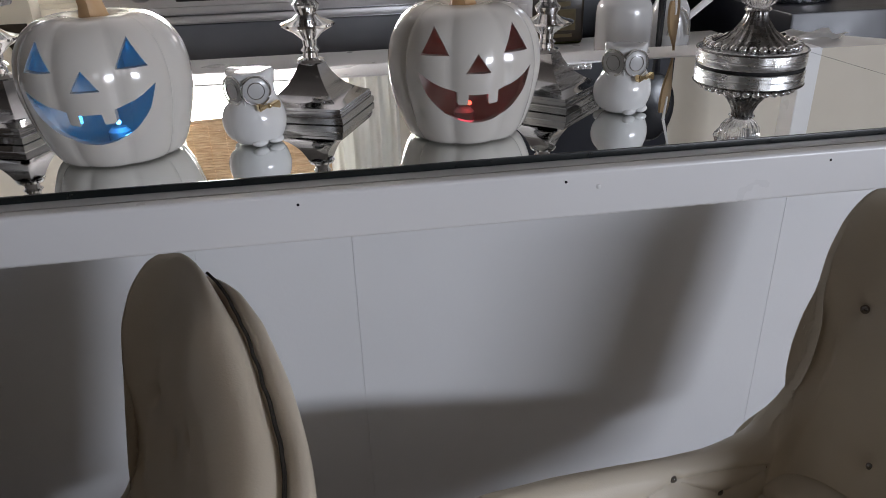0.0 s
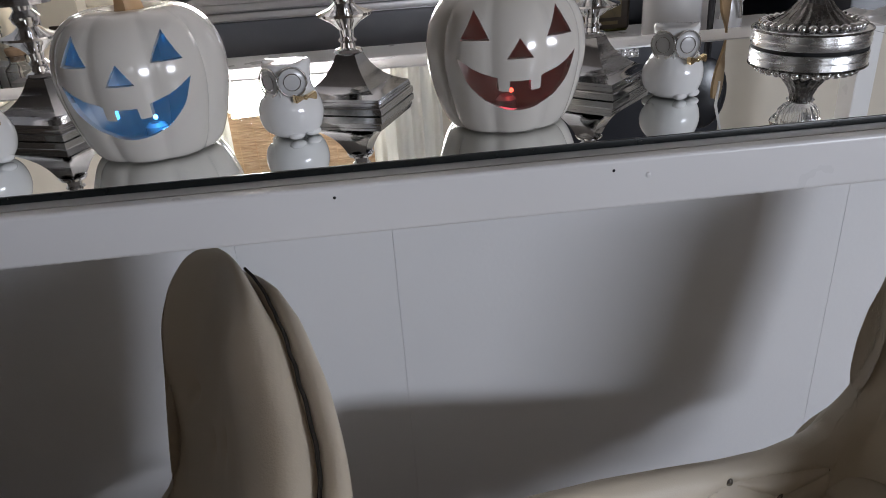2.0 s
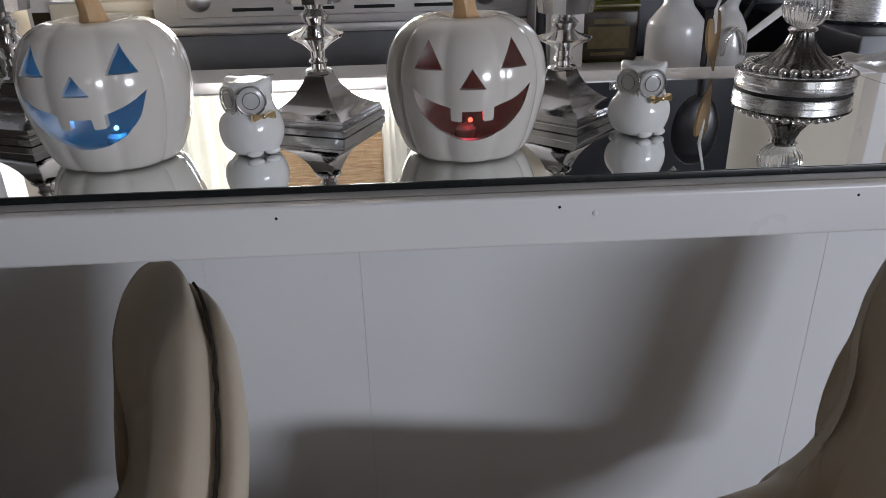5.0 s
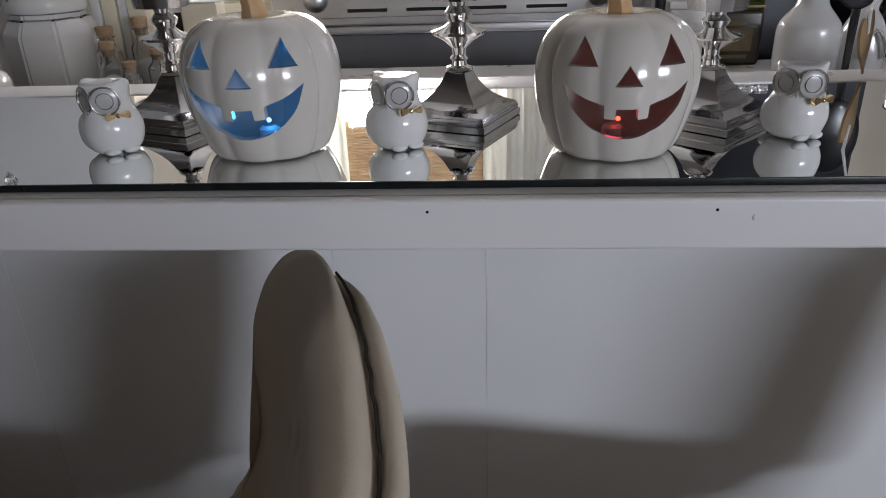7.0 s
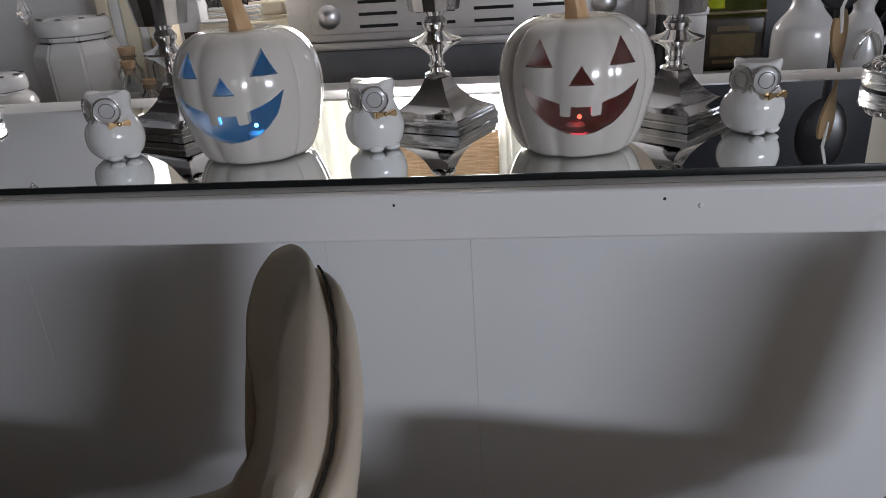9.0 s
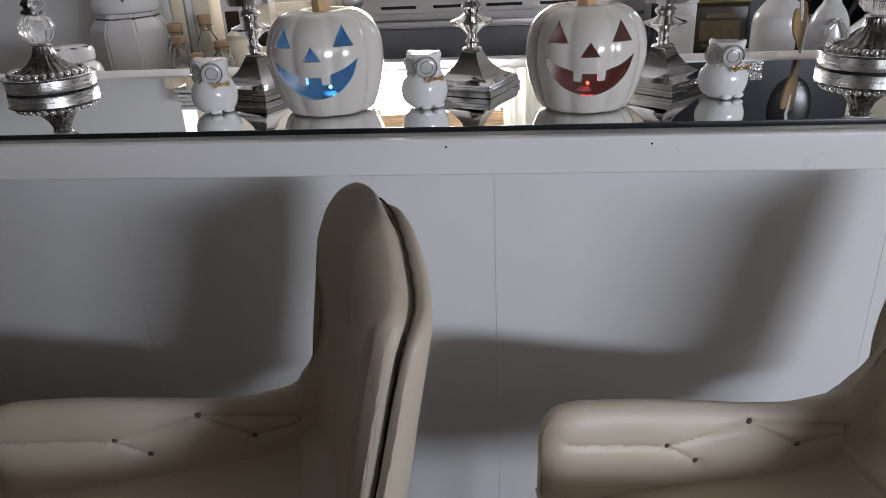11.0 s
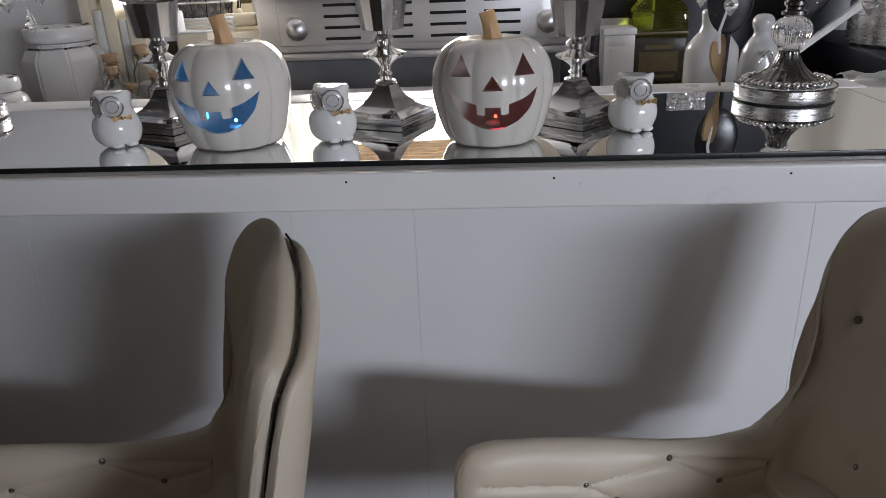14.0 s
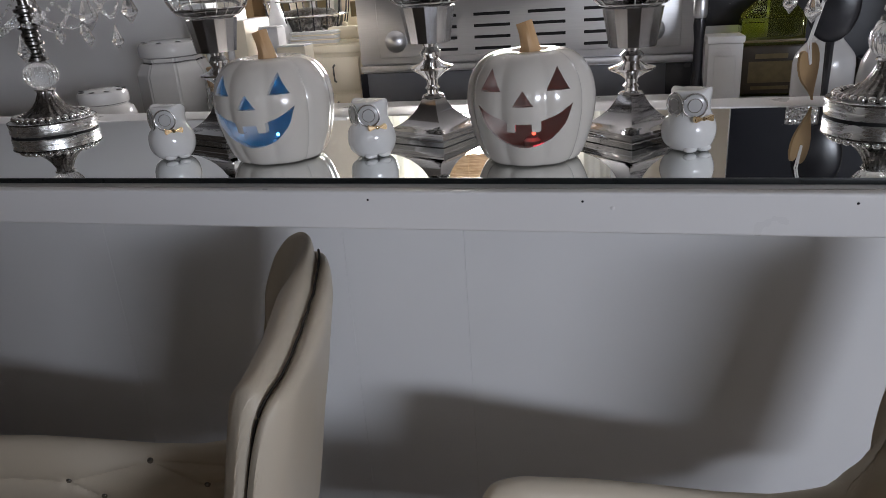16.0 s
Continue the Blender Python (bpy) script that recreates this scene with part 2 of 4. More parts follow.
# wall behind the camera with its window
bm = box(-3.3, 6.4, -5.82, -5.7, FLOOR, 1.10)
box(-3.3, 6.4, -5.82, -5.7, 2.35, 2.45, bm=bm)
box(-3.3, 0.45, -5.82, -5.7, 1.10, 2.35, bm=bm)
box(0.45, 1.95, -5.82, -5.7, 1.10, 1.62, bm=bm)
box(1.95, 3.42, -5.82, -5.7, 1.10, 2.35, bm=bm)
box(3.42, 6.34, -5.82, -5.7, 1.94, 2.35, bm=bm)
box(6.34, 6.4, -5.82, -5.7, 1.10, 2.35, bm=bm)
structure("wall_south", bm, DARKWALL, "unseen wall with two window openings, dark taupe to cut bounced light", "wall")
structure("wall_west", box(-3.42, -3.3, -5.7, 2.6, FLOOR, 2.45), DARKWALL, "unseen plain side wall, dark taupe to cut bounced light", "wall")
structure("wall_east", box(6.4, 6.52, -5.7, 2.6, FLOOR, 2.45), DARKWALL, "unseen plain side wall, dark taupe to cut bounced light", "wall")
# added out of view: blocks window light from the low left of the bar
structure("wall_return", box(-3.3, 1.22, -2.12, -2.0, FLOOR, 1.14), DARKWALL, "unseen half-height wall added to shade the left of the bar", "wall")
structure("wall_pier", box(-3.3, -1.13, 1.56, 1.68, FLOOR, 2.45), WALLPAINT, "white painted wall pier beside the kitchen", "wall")

# kitchen window: frame, sill and the bamboo blind
win = thing("window_1", "white kitchen window with bright daylight behind", "window", kind="structure")
for x0, x1, z0, z1 in ((-0.9, -0.85, 1.12, 2.05), (0.05, 0.1, 1.12, 2.05), (-0.85, 0.05, 1.12, 1.16), (-0.85, 0.05, 2.0, 2.05), (-0.42, -0.38, 1.16, 2.0)):
    part("window_frame", box(x0, x1, 2.60, 2.68, z0, z1, 0.004), PAINT, win)
part("window_sill", box(-0.96, 0.16, 2.50, 2.598, 1.085, 1.118, 0.006), PAINT, win)
blind = thing("bamboo_blind", "woven brown bamboo blind half drawn over the kitchen window", "blind")
for k in range(46):
    part("slat", box(-0.61, 0.03, 2.572, 2.580, 1.47 + k * 0.0130, 1.4832 + k * 0.0130, 0.002, 1), BAMBOO, blind)
for k in range(9):
    part("cord", box(-0.58 + k * 0.072, -0.577 + k * 0.072, 2.5695, 2.5715, 1.47, 2.07), STEMTAN, blind, "thin brown binding cord")
for x0, x1 in ((-0.98, -0.60), (0.02, 0.34)):
    curtain = thing("curtain", "cream cotton curtain hanging in folds beside the window", "curtain", "window curtains")
    sheet = bmesh.new()
    rows = []
    for k in range(73):
        f = k / 72
        fold = 0.016 * math.sin(f * 24) + 0.005 * math.sin(f * 57 + 1)
        rows.append([sheet.verts.new((x0 + (x1 - x0) * f + 0.002 * math.sin(z * 5), 2.535 + fold * (1.1 - 0.25 * (z - 1.0)), z)) for z in (1.125, 1.35, 1.6, 1.85, 2.14)])
    for a, b in zip(rows, rows[1:]):
        for q in range(4):
            sheet.faces.new((a[q], b[q], b[q + 1], a[q + 1]))
    bmesh.ops.solidify(sheet, geom=sheet.faces[:], thickness=0.002)
    part("cloth", sheet, CURTAIN, curtain)
    part("rail", tube([(x0 - 0.02, 2.535, 2.15), (x1 + 0.02, 2.535, 2.15)], 0.009, 8), PAINT, curtain)
tagged(part("sky_backdrop", box(-1.8, 1.0, 3.0, 3.01, 0.7, 2.6), DAYLIGHT), "bright overcast daylight outside the window", "backdrop", kind="structure")

# ---- the bar ----
bar = thing("bar_counter", "white painted bar counter with a mirrored top", "counter", at=(0, 0, 0))
def slab(outline, z0, z1, bevel):
    """A flat board of that outline in x and y."""
    bm = prism(outline, z0, z1)
    for v in bm.verts:
        v.co = Vector((v.co.x, v.co.z, v.co.y))
    bmesh.ops.recalc_face_normals(bm, faces=bm.faces)
    bmesh.ops.bevel(bm, geom=bm.edges[:], offset=bevel, segments=2, affect="EDGES")
    return bm


part("countertop", slab([(-1.75, 0.0185), (1.42, 0.0185), (1.42, 0.20), (1.03, 0.64), (0.90, 0.64), (0.90, 0.575), (-1.75, 0.575)], 0.858, 0.8925, 0.003), GLOSS, bar)
part("fascia_board", box(-1.75, 1.42, 0.0, 0.018, 0.8405, 0.8935, 0.0045, 4), PAINT, bar, "glossy white fascia board with nail heads")
part("back_rail", box(-1.75, 0.90, 0.489, 0.577, 0.8927, 0.9015, 0.002), PAINT, bar)
NAILS = ((0.0, 0.882), (0.278, 0.882), (0.582, 0.882), (0.314, 0.874), (0.9, 0.883))
for i, (x, z) in enumerate(NAILS):
    nb = ball(0.0016 if i != 3 else 0.003, (x, 0.0, z), 1, 0.4, 1, 10, 6)
    part("nail_head", nb, DARK if i != 3 else PAINT, bar)
JOINTS = (-1.74, -1.21, -0.69, -0.175, 0.0535, 0.76, 1.30)
for x0, x1 in zip(JOINTS, JOINTS[1:]):
    part("panel_board", box(x0 + 0.0002, x1 - 0.0002, 0.31, 0.325, FLOOR, 0.857, 0.0003, 1), PANELPAINT, bar)
part("panel_backing", box(-1.74, 1.30, 0.326, 0.35, FLOOR, 0.857), PANELPAINT, bar)
part("bracket", box(-1.70, -1.66, 0.02, 0.309, 0.70, 0.857, 0.004), PAINT, bar)
mirror = thing("mirror_top", "long mirror sheet with a dark edge lying on the bar", "mirror", at=(0, 0, 0))
part("mirror_glass", box(-1.2, 0.86, 0.0425, 0.486, 0.8930, 0.9, 0.0), MIRROR, mirror, smooth=False)
part("mirror_glass", box(0.8615, 1.30, 0.0425, 0.486, 0.8930, 0.9, 0.0), MIRROR, mirror, smooth=False)
part("mirror_edge", box(-1.2, 1.30, 0.0385, 0.0422, 0.8928, 0.9003, 0.0006), MIRROR_EDGE, mirror, "dark polished edge of the mirror")

# ---- tufted barrel chairs ----
# plan of the padded shell in the chair's own axes: u from front to back, v across; then the outline of its top edge
SHELL_PLAN = ((-0.66, 0.240), (-0.5, 0.240), (-0.3, 0.240), (-0.12, 0.240), (-0.035, 0.238), (0.004, 0.218), (0.022, 0.160), (0.028, 0.08), (0.030, 0.0),
              (0.028, -0.08), (0.022, -0.16), (0.012, -0.215), (-0.006, -0.238), (-0.04, -0.245), (-0.12, -0.245), (-0.4, -0.245), (-0.66, -0.245))
FAR_EDGE = ((-0.66, 0.30), (-0.659, 0.40), (-0.654, 0.437), (-0.638, 0.460), (-0.60, 0.468), (-0.5, 0.457), (-0.4, 0.439), (-0.31, 0.420), (-0.225, 0.409), (-0.165, 0.414), (-0.094, 0.428), (-0.054, 0.456),
            (-0.036, 0.500), (-0.030, 0.545), (-0.038, 0.595), (-0.053, 0.650), (-0.055, 0.700), (-0.044, 0.748), (-0.025, 0.780), (-0.002, 0.794))
NEAR_EDGE = ((0.004, 0.775), (-0.004, 0.755), (-0.008, 0.715), (-0.010, 0.66), (-0.012, 0.60), (-0.014, 0.545), (-0.022, 0.500), (-0.045, 0.455), (-0.09, 0.428), (-0.15, 0.412), (-0.22, 0.408),
             (-0.31, 0.420), (-0.4, 0.439), (-0.5, 0.457), (-0.60, 0.468), (-0.638, 0.460), (-0.654, 0.437), (-0.659, 0.40), (-0.66, 0.30))
BUTTONS = [(-0.452, 0.377), (-0.310, 0.398), (-0.092, 0.362), (-0.40, 0.338), (-0.22, 0.342), (0.012, 0.628)]


def resample(pts, step, rounds):
    """Points at even steps along a bent line, smoothed."""
    p = np.array(pts, float)
    length = np.concatenate([[0], np.cumsum(np.hypot(*np.diff(p, axis=0).T))])
    at = np.linspace(0, length[-1], max(3, int(length[-1] / step)))
    q = np.stack([np.interp(at, length, p[:, k]) for k in range(2)], 1)
    for _ in range(rounds):
        q[1:-1] = (q[:-2] + 2 * q[1:-1] + q[2:]) / 4
    return q


def under_edge(u, sweep):
    """Height of the lower edge, which sweeps up towards the back."""
    k = min(max((u + 0.30) / 0.34, 0.0), 1.0)
    return 0.280 + sweep * (1 - math.sqrt(1 - k * k))


def lean(u, z):
    """The back leans away from the seat as it rises."""
    k = min(max((u + 0.16) / 0.12, 0.0), 1.0)
    return 0.19 * (z - 0.76) * k * k * (3 - 2 * k)


class Shell:
    """The plan line with its length, and the outline of the top in length along the plan and height."""

    def __init__(self):
        self.plan = resample(SHELL_PLAN, 0.005, 34)
        self.s = np.concatenate([[0], np.cumsum(np.hypot(*np.diff(self.plan, axis=0).T))])
        half = int(np.argmax(self.plan[:, 0]))
        far_s, near_s = self.s[:half], self.s[half:]
        edge = [(float(np.interp(u, self.plan[:half, 0], far_s)), z) for u, z in FAR_EDGE]
        middle = self.s[half]
        edge += [(middle - 0.13, 0.797), (middle - 0.04, 0.795), (middle + 0.06, 0.790), (middle + 0.15, 0.784)]
        edge += [(float(np.interp(-u, -self.plan[half:, 0], near_s)), z) for u, z in NEAR_EDGE]
        self.edge = resample(edge, 0.005, 6)
        self.middle = middle

    def place(self, s, z, off):
        x, y = float(np.interp(s, self.s, self.plan[:, 0])), float(np.interp(s, self.s, self.plan[:, 1]))
        a, c = s - 0.006, s + 0.006
        dx = float(np.interp(c, self.s, self.plan[:, 0]) - np.interp(a, self.s, self.plan[:, 0]))
        dy = float(np.interp(c, self.s, self.plan[:, 1]) - np.interp(a, self.s, self.plan[:, 1]))
        n = math.hypot(dx, dy) or 1.0
        return Vector((x - dy / n * off + lean(x, z), y + dx / n * off, z))

    def inset(self, far, near):
        """The outline drawn inwards, by far at the near-counter side and by near at the other."""
        e = self.edge
        d = np.gradient(e, axis=0)
        d /= np.hypot(d[:, 0], d[:, 1])[:, None] + 1e-9
        w = np.clip((e[:, 0] - self.middle + 0.24) / 0.16, 0, 1)[:, None]
        amount = far * (1 - w) + near * w
        q = e + np.stack([d[:, 1], -d[:, 0]], 1) * amount
        for _ in range(4):
            q[1:-1] = (q[:-2] + 2 * q[1:-1] + q[2:]) / 4
        return q


def pillow(shell, edge, centre, thick, rounding, tufts, rows=26, sweep=0.12):
    """A padded upright panel along the shell, closed at its outline; tufts: dimples and creases on the inner face."""
    n = len(edge)
    total = shell.s[-1]
    length = np.concatenate([[0], np.cumsum(np.hypot(*np.diff(edge, axis=0).T))])
    bm = bmesh.new()
    sides = ([], [])
    for i in range(n):
        base_s = length[i] / length[-1] * total * 0.5 + min(max(edge[i][0], 0), total) * 0.5
        u = float(np.interp(base_s, shell.s, shell.plan[:, 0]))
        low = under_edge(u, sweep * (1 - 0.65 * min(max((base_s - shell.middle) / 0.10, 0.0), 1.0)))
        cols = ([], [])
        for j in range(rows + 1):
            f = 1 - (1 - j / rows) ** 1.9
            s = base_s + (edge[i][0] - base_s) * f
            z = low + (edge[i][1] - low) * f
            gap = math.sqrt(float(np.min((edge[:, 0] - s) ** 2 + (edge[:, 1] - z) ** 2)))
            if j == rows or i in (0, n - 1):
                gap = 0.0
            tip = min(max((shell.middle - 0.02 - s) / 0.16, 0.0), 1.0)   # the wing beside the bar narrows to a point
            point = tip * min(max((z - 0.60) / 0.19, 0.0), 1.0)
            k = 1 - min(gap / (rounding * (1 + 1.6 * point)), 1.0)
            h = thick / 2 * math.sqrt(max(0.0, 1 - k * k)) * (1 - 0.45 * point)
            mid_off = 0.0115 + (centre - 0.0115) * (1 - 0.45 * point)
            dent = 0.0
            for (s0, z0), (s1, z1), depth, width in tufts:
                ds, dz = s1 - s0, z1 - z0
                q = ds * ds + dz * dz
                t = 0.0 if q == 0 else min(1.0, max(0.0, ((s - s0) * ds + (z - z0) * dz) / q))
                far = math.hypot(s - s0 - t * ds, z - z0 - t * dz)
                if far < 5 * width:
                    dent = max(dent, depth * math.exp(-far / width))
            dent = min(dent, h)
            wob = 0.0026 * noise.noise(Vector((s * 11, z * 11, centre * 50))) * min(1.0, gap / 0.02)
            cols[0].append(bm.verts.new(shell.place(s, z, mid_off - h + dent - wob)))
            cols[1].append(bm.verts.new(shell.place(s, z, mid_off + h + wob)))
        sides[0].append(cols[0])
        sides[1].append(cols[1])
    for side in sides:
        for i in range(n - 1):
            for j in range(rows):
                bm.faces.new((side[i][j], side[i + 1][j], side[i + 1][j + 1], side[i][j + 1]))
    for i in range(n - 1):
        bm.faces.new((sides[0][i][0], sides[1][i][0], sides[1][i + 1][0], sides[0][i + 1][0]))
    bmesh.ops.remove_doubles(bm, verts=bm.verts, dist=0.0003)
    return bm


def build_chair():
    shell = Shell()
    half = int(np.argmax(shell.plan[:, 0]))

    def along(u):
        return float(np.interp(u, shell.plan[:half, 0], shell.s[:half]))
    mid = shell.middle
    points = [(along(u), z) for u, z in BUTTONS]
    points += [(mid - 0.10, 0.425), (mid - 0.085, 0.62), (mid - 0.10, 0.425), (mid, 0.68), (mid, 0.55), (mid + 0.085, 0.62), (mid + 0.085, 0.49)]
    creases = [(p, p, 0.016, 0.009) for p in points]
    for a, c in ((0, 1), (0, 3), (1, 4), (1, 2), (2, 4)):
        creases.append((points[a], points[c], 0.0085, 0.0065))
    creases.append(((along(-0.62), 0.405), points[0], 0.0085, 0.0065))
    chair = thing("barrel_chair", "ivory leatherette barrel chair with button-tufted inside, drawn up to the bar", "chair", "chairs at the bar", at=(0, 0, FLOOR))
    off = Matrix.Translation((0, 0, -FLOOR))

    def add(name, bm, mat, parent=chair, label=""):
        bm.transform(off)
        ob = part(name, bm, mat, parent, label)
        return ob
    inside = add("tufted_inside", pillow(shell, shell.edge, -0.012, 0.060, 0.050, creases, 56, 0.13), LEATHER)
    add("outer_shell", pillow(shell, shell.inset(0.042, 0.006), 0.023, 0.028, 0.026, [], sweep=0.15), LEATHER)
    inner_edge = shell.inset(0.02, 0.010)
    keep = [q for q in inner_edge if mid - 0.16 < q[0] < mid + 0.285]
    add("seam", tube([shell.place(s, z, 0.0115 + 0.0015 * noise.noise(Vector((s * 40, z * 40, 0)))) for s, z in keep], 0.0018, 6), SEAM, chair, "dark open seam along the top")
    for s, z in dict.fromkeys(points):
        gap = math.sqrt(float(np.min((shell.edge[:, 0] - s) ** 2 + (shell.edge[:, 1] - z) ** 2)))
        k = 1 - min(gap / 0.050, 1.0)
        h = 0.030 * math.sqrt(1 - k * k)
        q = shell.place(s, z, -0.012 - max(h - 0.012, 0.0))
        add("button", ball(0.0066, q, 1, 1, 1, 10, 6), BUTTON, inside)
    tub = bmesh.new()   # the seat, one padded sheet that curves up into the back
    grid = []
    for i in range(41):
        u = -0.645 + 0.672 * i / 40
        z = under_edge(u, 0.14)
        grid.append([tub.verts.new((u + lean(u, z), -0.222 + 0.444 * k / 16, z + 0.016 + 0.004 * math.sin(math.pi * k / 16))) for k in range(17)])
    for a, b in zip(grid, grid[1:]):
        for k in range(16):
            tub.faces.new((a[k], b[k], b[k + 1], a[k + 1]))
    bmesh.ops.recalc_face_normals(tub, faces=tub.faces)
    bmesh.ops.solidify(tub, geom=tub.faces[:], thickness=0.014)
    add("seat", tub, LEATHER)
    add("base_frame", box(-0.62, -0.26, -0.20, 0.20, 0.266, 0.2805, 0.005), LEATHER)
    for x, y in ((-0.58, 0.17), (-0.58, -0.17), (-0.29, 0.17), (-0.29, -0.17)):
        leg = lathe([(0.009, FLOOR), (0.015, 0.2658)], 12)
        leg.transform(Matrix.Translation((x, y, 0)))
        add("leg", leg, DARK, chair, "dark tapered wooden leg")
    return chair


chair = build_chair()
chair.matrix_basis = pose(0.826, -0.09, FLOOR, 0, 0, 14)
middle_chair = copy_thing(chair, pose(-0.102, -0.09, FLOOR, 0, 0, 17))
# its back has lost some of the buttons
pads = [o for o in middle_chair.children_recursive if o.name.startswith("button")]
for worn in (pads[5], pads[7], pads[8]):
    bpy.data.objects.remove(worn)
copy_thing(chair, pose(-0.99, -0.09, FLOOR, 0, 0, 16))

# ---- ceramic pumpkins ----
PUMPKIN = ((0.012, 0.0035), (0.049, 0.0), (0.060, 0.003), (0.0675, 0.016), (0.0755, 0.042), (0.081, 0.070), (0.0815, 0.092), (0.077, 0.115), (0.066, 0.134), (0.048, 0.146), (0.028, 0.1475), (0.012, 0.141))


def pumpkin_body(scale, n=120, steps=44):
    t = np.linspace(0, len(PUMPKIN) - 1, steps)
    k = np.arange(len(PUMPKIN))
    r, z = np.interp(t, k, [p[0] for p in PUMPKIN]), np.interp(t, k, [p[1] for p in PUMPKIN])
    for _ in range(3):
        r[1:-1], z[1:-1] = (r[:-2] + 2 * r[1:-1] + r[2:]) / 4, (z[:-2] + 2 * z[1:-1] + z[2:]) / 4
    bm = bmesh.new()
    rings = []
    for rr, zz in zip(r * 1.06, z):
        ring = []
        for i in range(n):
            a = 2 * math.pi * i / n
            rib = 1 + 0.060 * (abs(math.cos(4.5 * (a + math.pi / 2))) ** 0.55 - 0.80)
            ring.append(bm.verts.new((rr * rib * scale * math.cos(a), rr * rib * scale * math.sin(a), 0.07 + (zz - 0.07) * scale)))
        rings.append(ring)
    for a, b in zip(rings, rings[1:]):
        for i in range(n):
            bm.faces.new((a[i], a[(i + 1) % n], b[(i + 1) % n], b[i]))
    bm.faces.new(rings[0][::-1])
    bm.faces.new(rings[-1])
    bmesh.ops.recalc_face_normals(bm, faces=bm.faces)
    return bm


EYE_R = ((0.029, 0.103), (0.057, 0.103), (0.041, 0.131))
NOSE = ((-0.0135, 0.085), (0.0135, 0.085), (0.0, 0.105))
LIP = resample([(-0.061, 0.086), (-0.053, 0.061), (-0.036, 0.042), (-0.018, 0.033), (0, 0.0305), (0.018, 0.033), (0.036, 0.042), (0.053, 0.061), (0.061, 0.086)], 0.004, 4)
GUM = resample([(0.0595, 0.085), (0.050, 0.0775), (0.042, 0.073), (0.032, 0.069), (0.022, 0.066)], 0.004, 2)
TEETH = ((0.0215, 0.0535), (0.0205, 0.0525), (0.012, 0.052), (0.011, 0.053), (0.0105, 0.063))
MOUTH = [(float(x), float(z)) for x, z in LIP]
MOUTH += [(float(x), float(z)) for x, z in GUM] + list(TEETH) + [(-x, z) for x, z in TEETH[::-1]] + [(-float(x), float(z)) for x, z in GUM[::-1]]


def cut(body, cutters):
    """The mesh of body less the cutters."""
    made = []
    for bm in cutters:
        me = bpy.data.meshes.new("cutter")
        bmesh.ops.recalc_face_normals(bm, faces=bm.faces)
        bm.to_mesh(me)
        bm.free()
        ob = new("cutter", me)
        made.append(ob)
        mod = body.modifiers.new("cut", "BOOLEAN")
        mod.operation, mod.solver, mod.object = "DIFFERENCE", "EXACT", ob
    graph = bpy.context.evaluated_depsgraph_get()
    graph.update()
    me = bpy.data.meshes.new_from_object(body.evaluated_get(graph))
    body.modifiers.clear()
    body.data = me
    me.shade_smooth()
    me.set_sharp_from_angle(angle=radians(40))
    for ob in made:
        bpy.data.objects.remove(ob)


def build_pumpkin(at, rz, led, label, size):
    p = thing("ceramic_pumpkin", label, "pumpkin lantern", "ceramic pumpkins on the bar")
    body = part("body", pumpkin_body(1.0), CERAMIC, p)
    faces = prism(EYE_R, -0.15, -0.02)
    join(faces, prism([(-x, z) for x, z in EYE_R], -0.15, -0.02))
    join(faces, prism(NOSE, -0.15, -0.02))
    join(faces, prism(MOUTH, -0.15, -0.02))
    cut(body, [pumpkin_body(0.905), faces])
    pts = [(0.0, 0.0, 0.136), (0.0, 0.0, 0.146), (-0.001, 0.0, 0.156), (-0.004, 0.0, 0.168), (-0.008, 0.001, 0.181)]
    stem = tube(pts, [0.017, 0.013, 0.011, 0.0102, 0.0110], 16)
    for v in stem.verts:
        a = math.atan2(v.co.y, v.co.x + 0.004)
        v.co.x += 0.0012 * math.cos(5 * a) * math.cos(a)
        v.co.y += 0.0012 * math.cos(5 * a) * math.sin(a)
    part("stem", stem, STEMTAN, p, "tan ridged ceramic stem")
    part("led", ball(0.0026, (0.004, -0.012, 0.036)), led, p, "glowing led inside the lantern")
    part("led_base", lathe([(0.012, 0.010), (0.012, 0.024), (0.008, 0.028)], 16), PORCELAIN, p)
    p.matrix_basis = pose(*at, 0, 0, rz) @ Matrix.Scale(size, 4)
    return p


build_pumpkin((-0.199, 0.168, TOP), 0, LEDBLUE, "white glazed ceramic jack-o-lantern with tan stem, lit blue inside", 1.05)
build_pumpkin((0.1985, 0.152, TOP), 0, LEDRED, "white glazed ceramic jack-o-lantern with tan stem, lit red inside", 1.02)


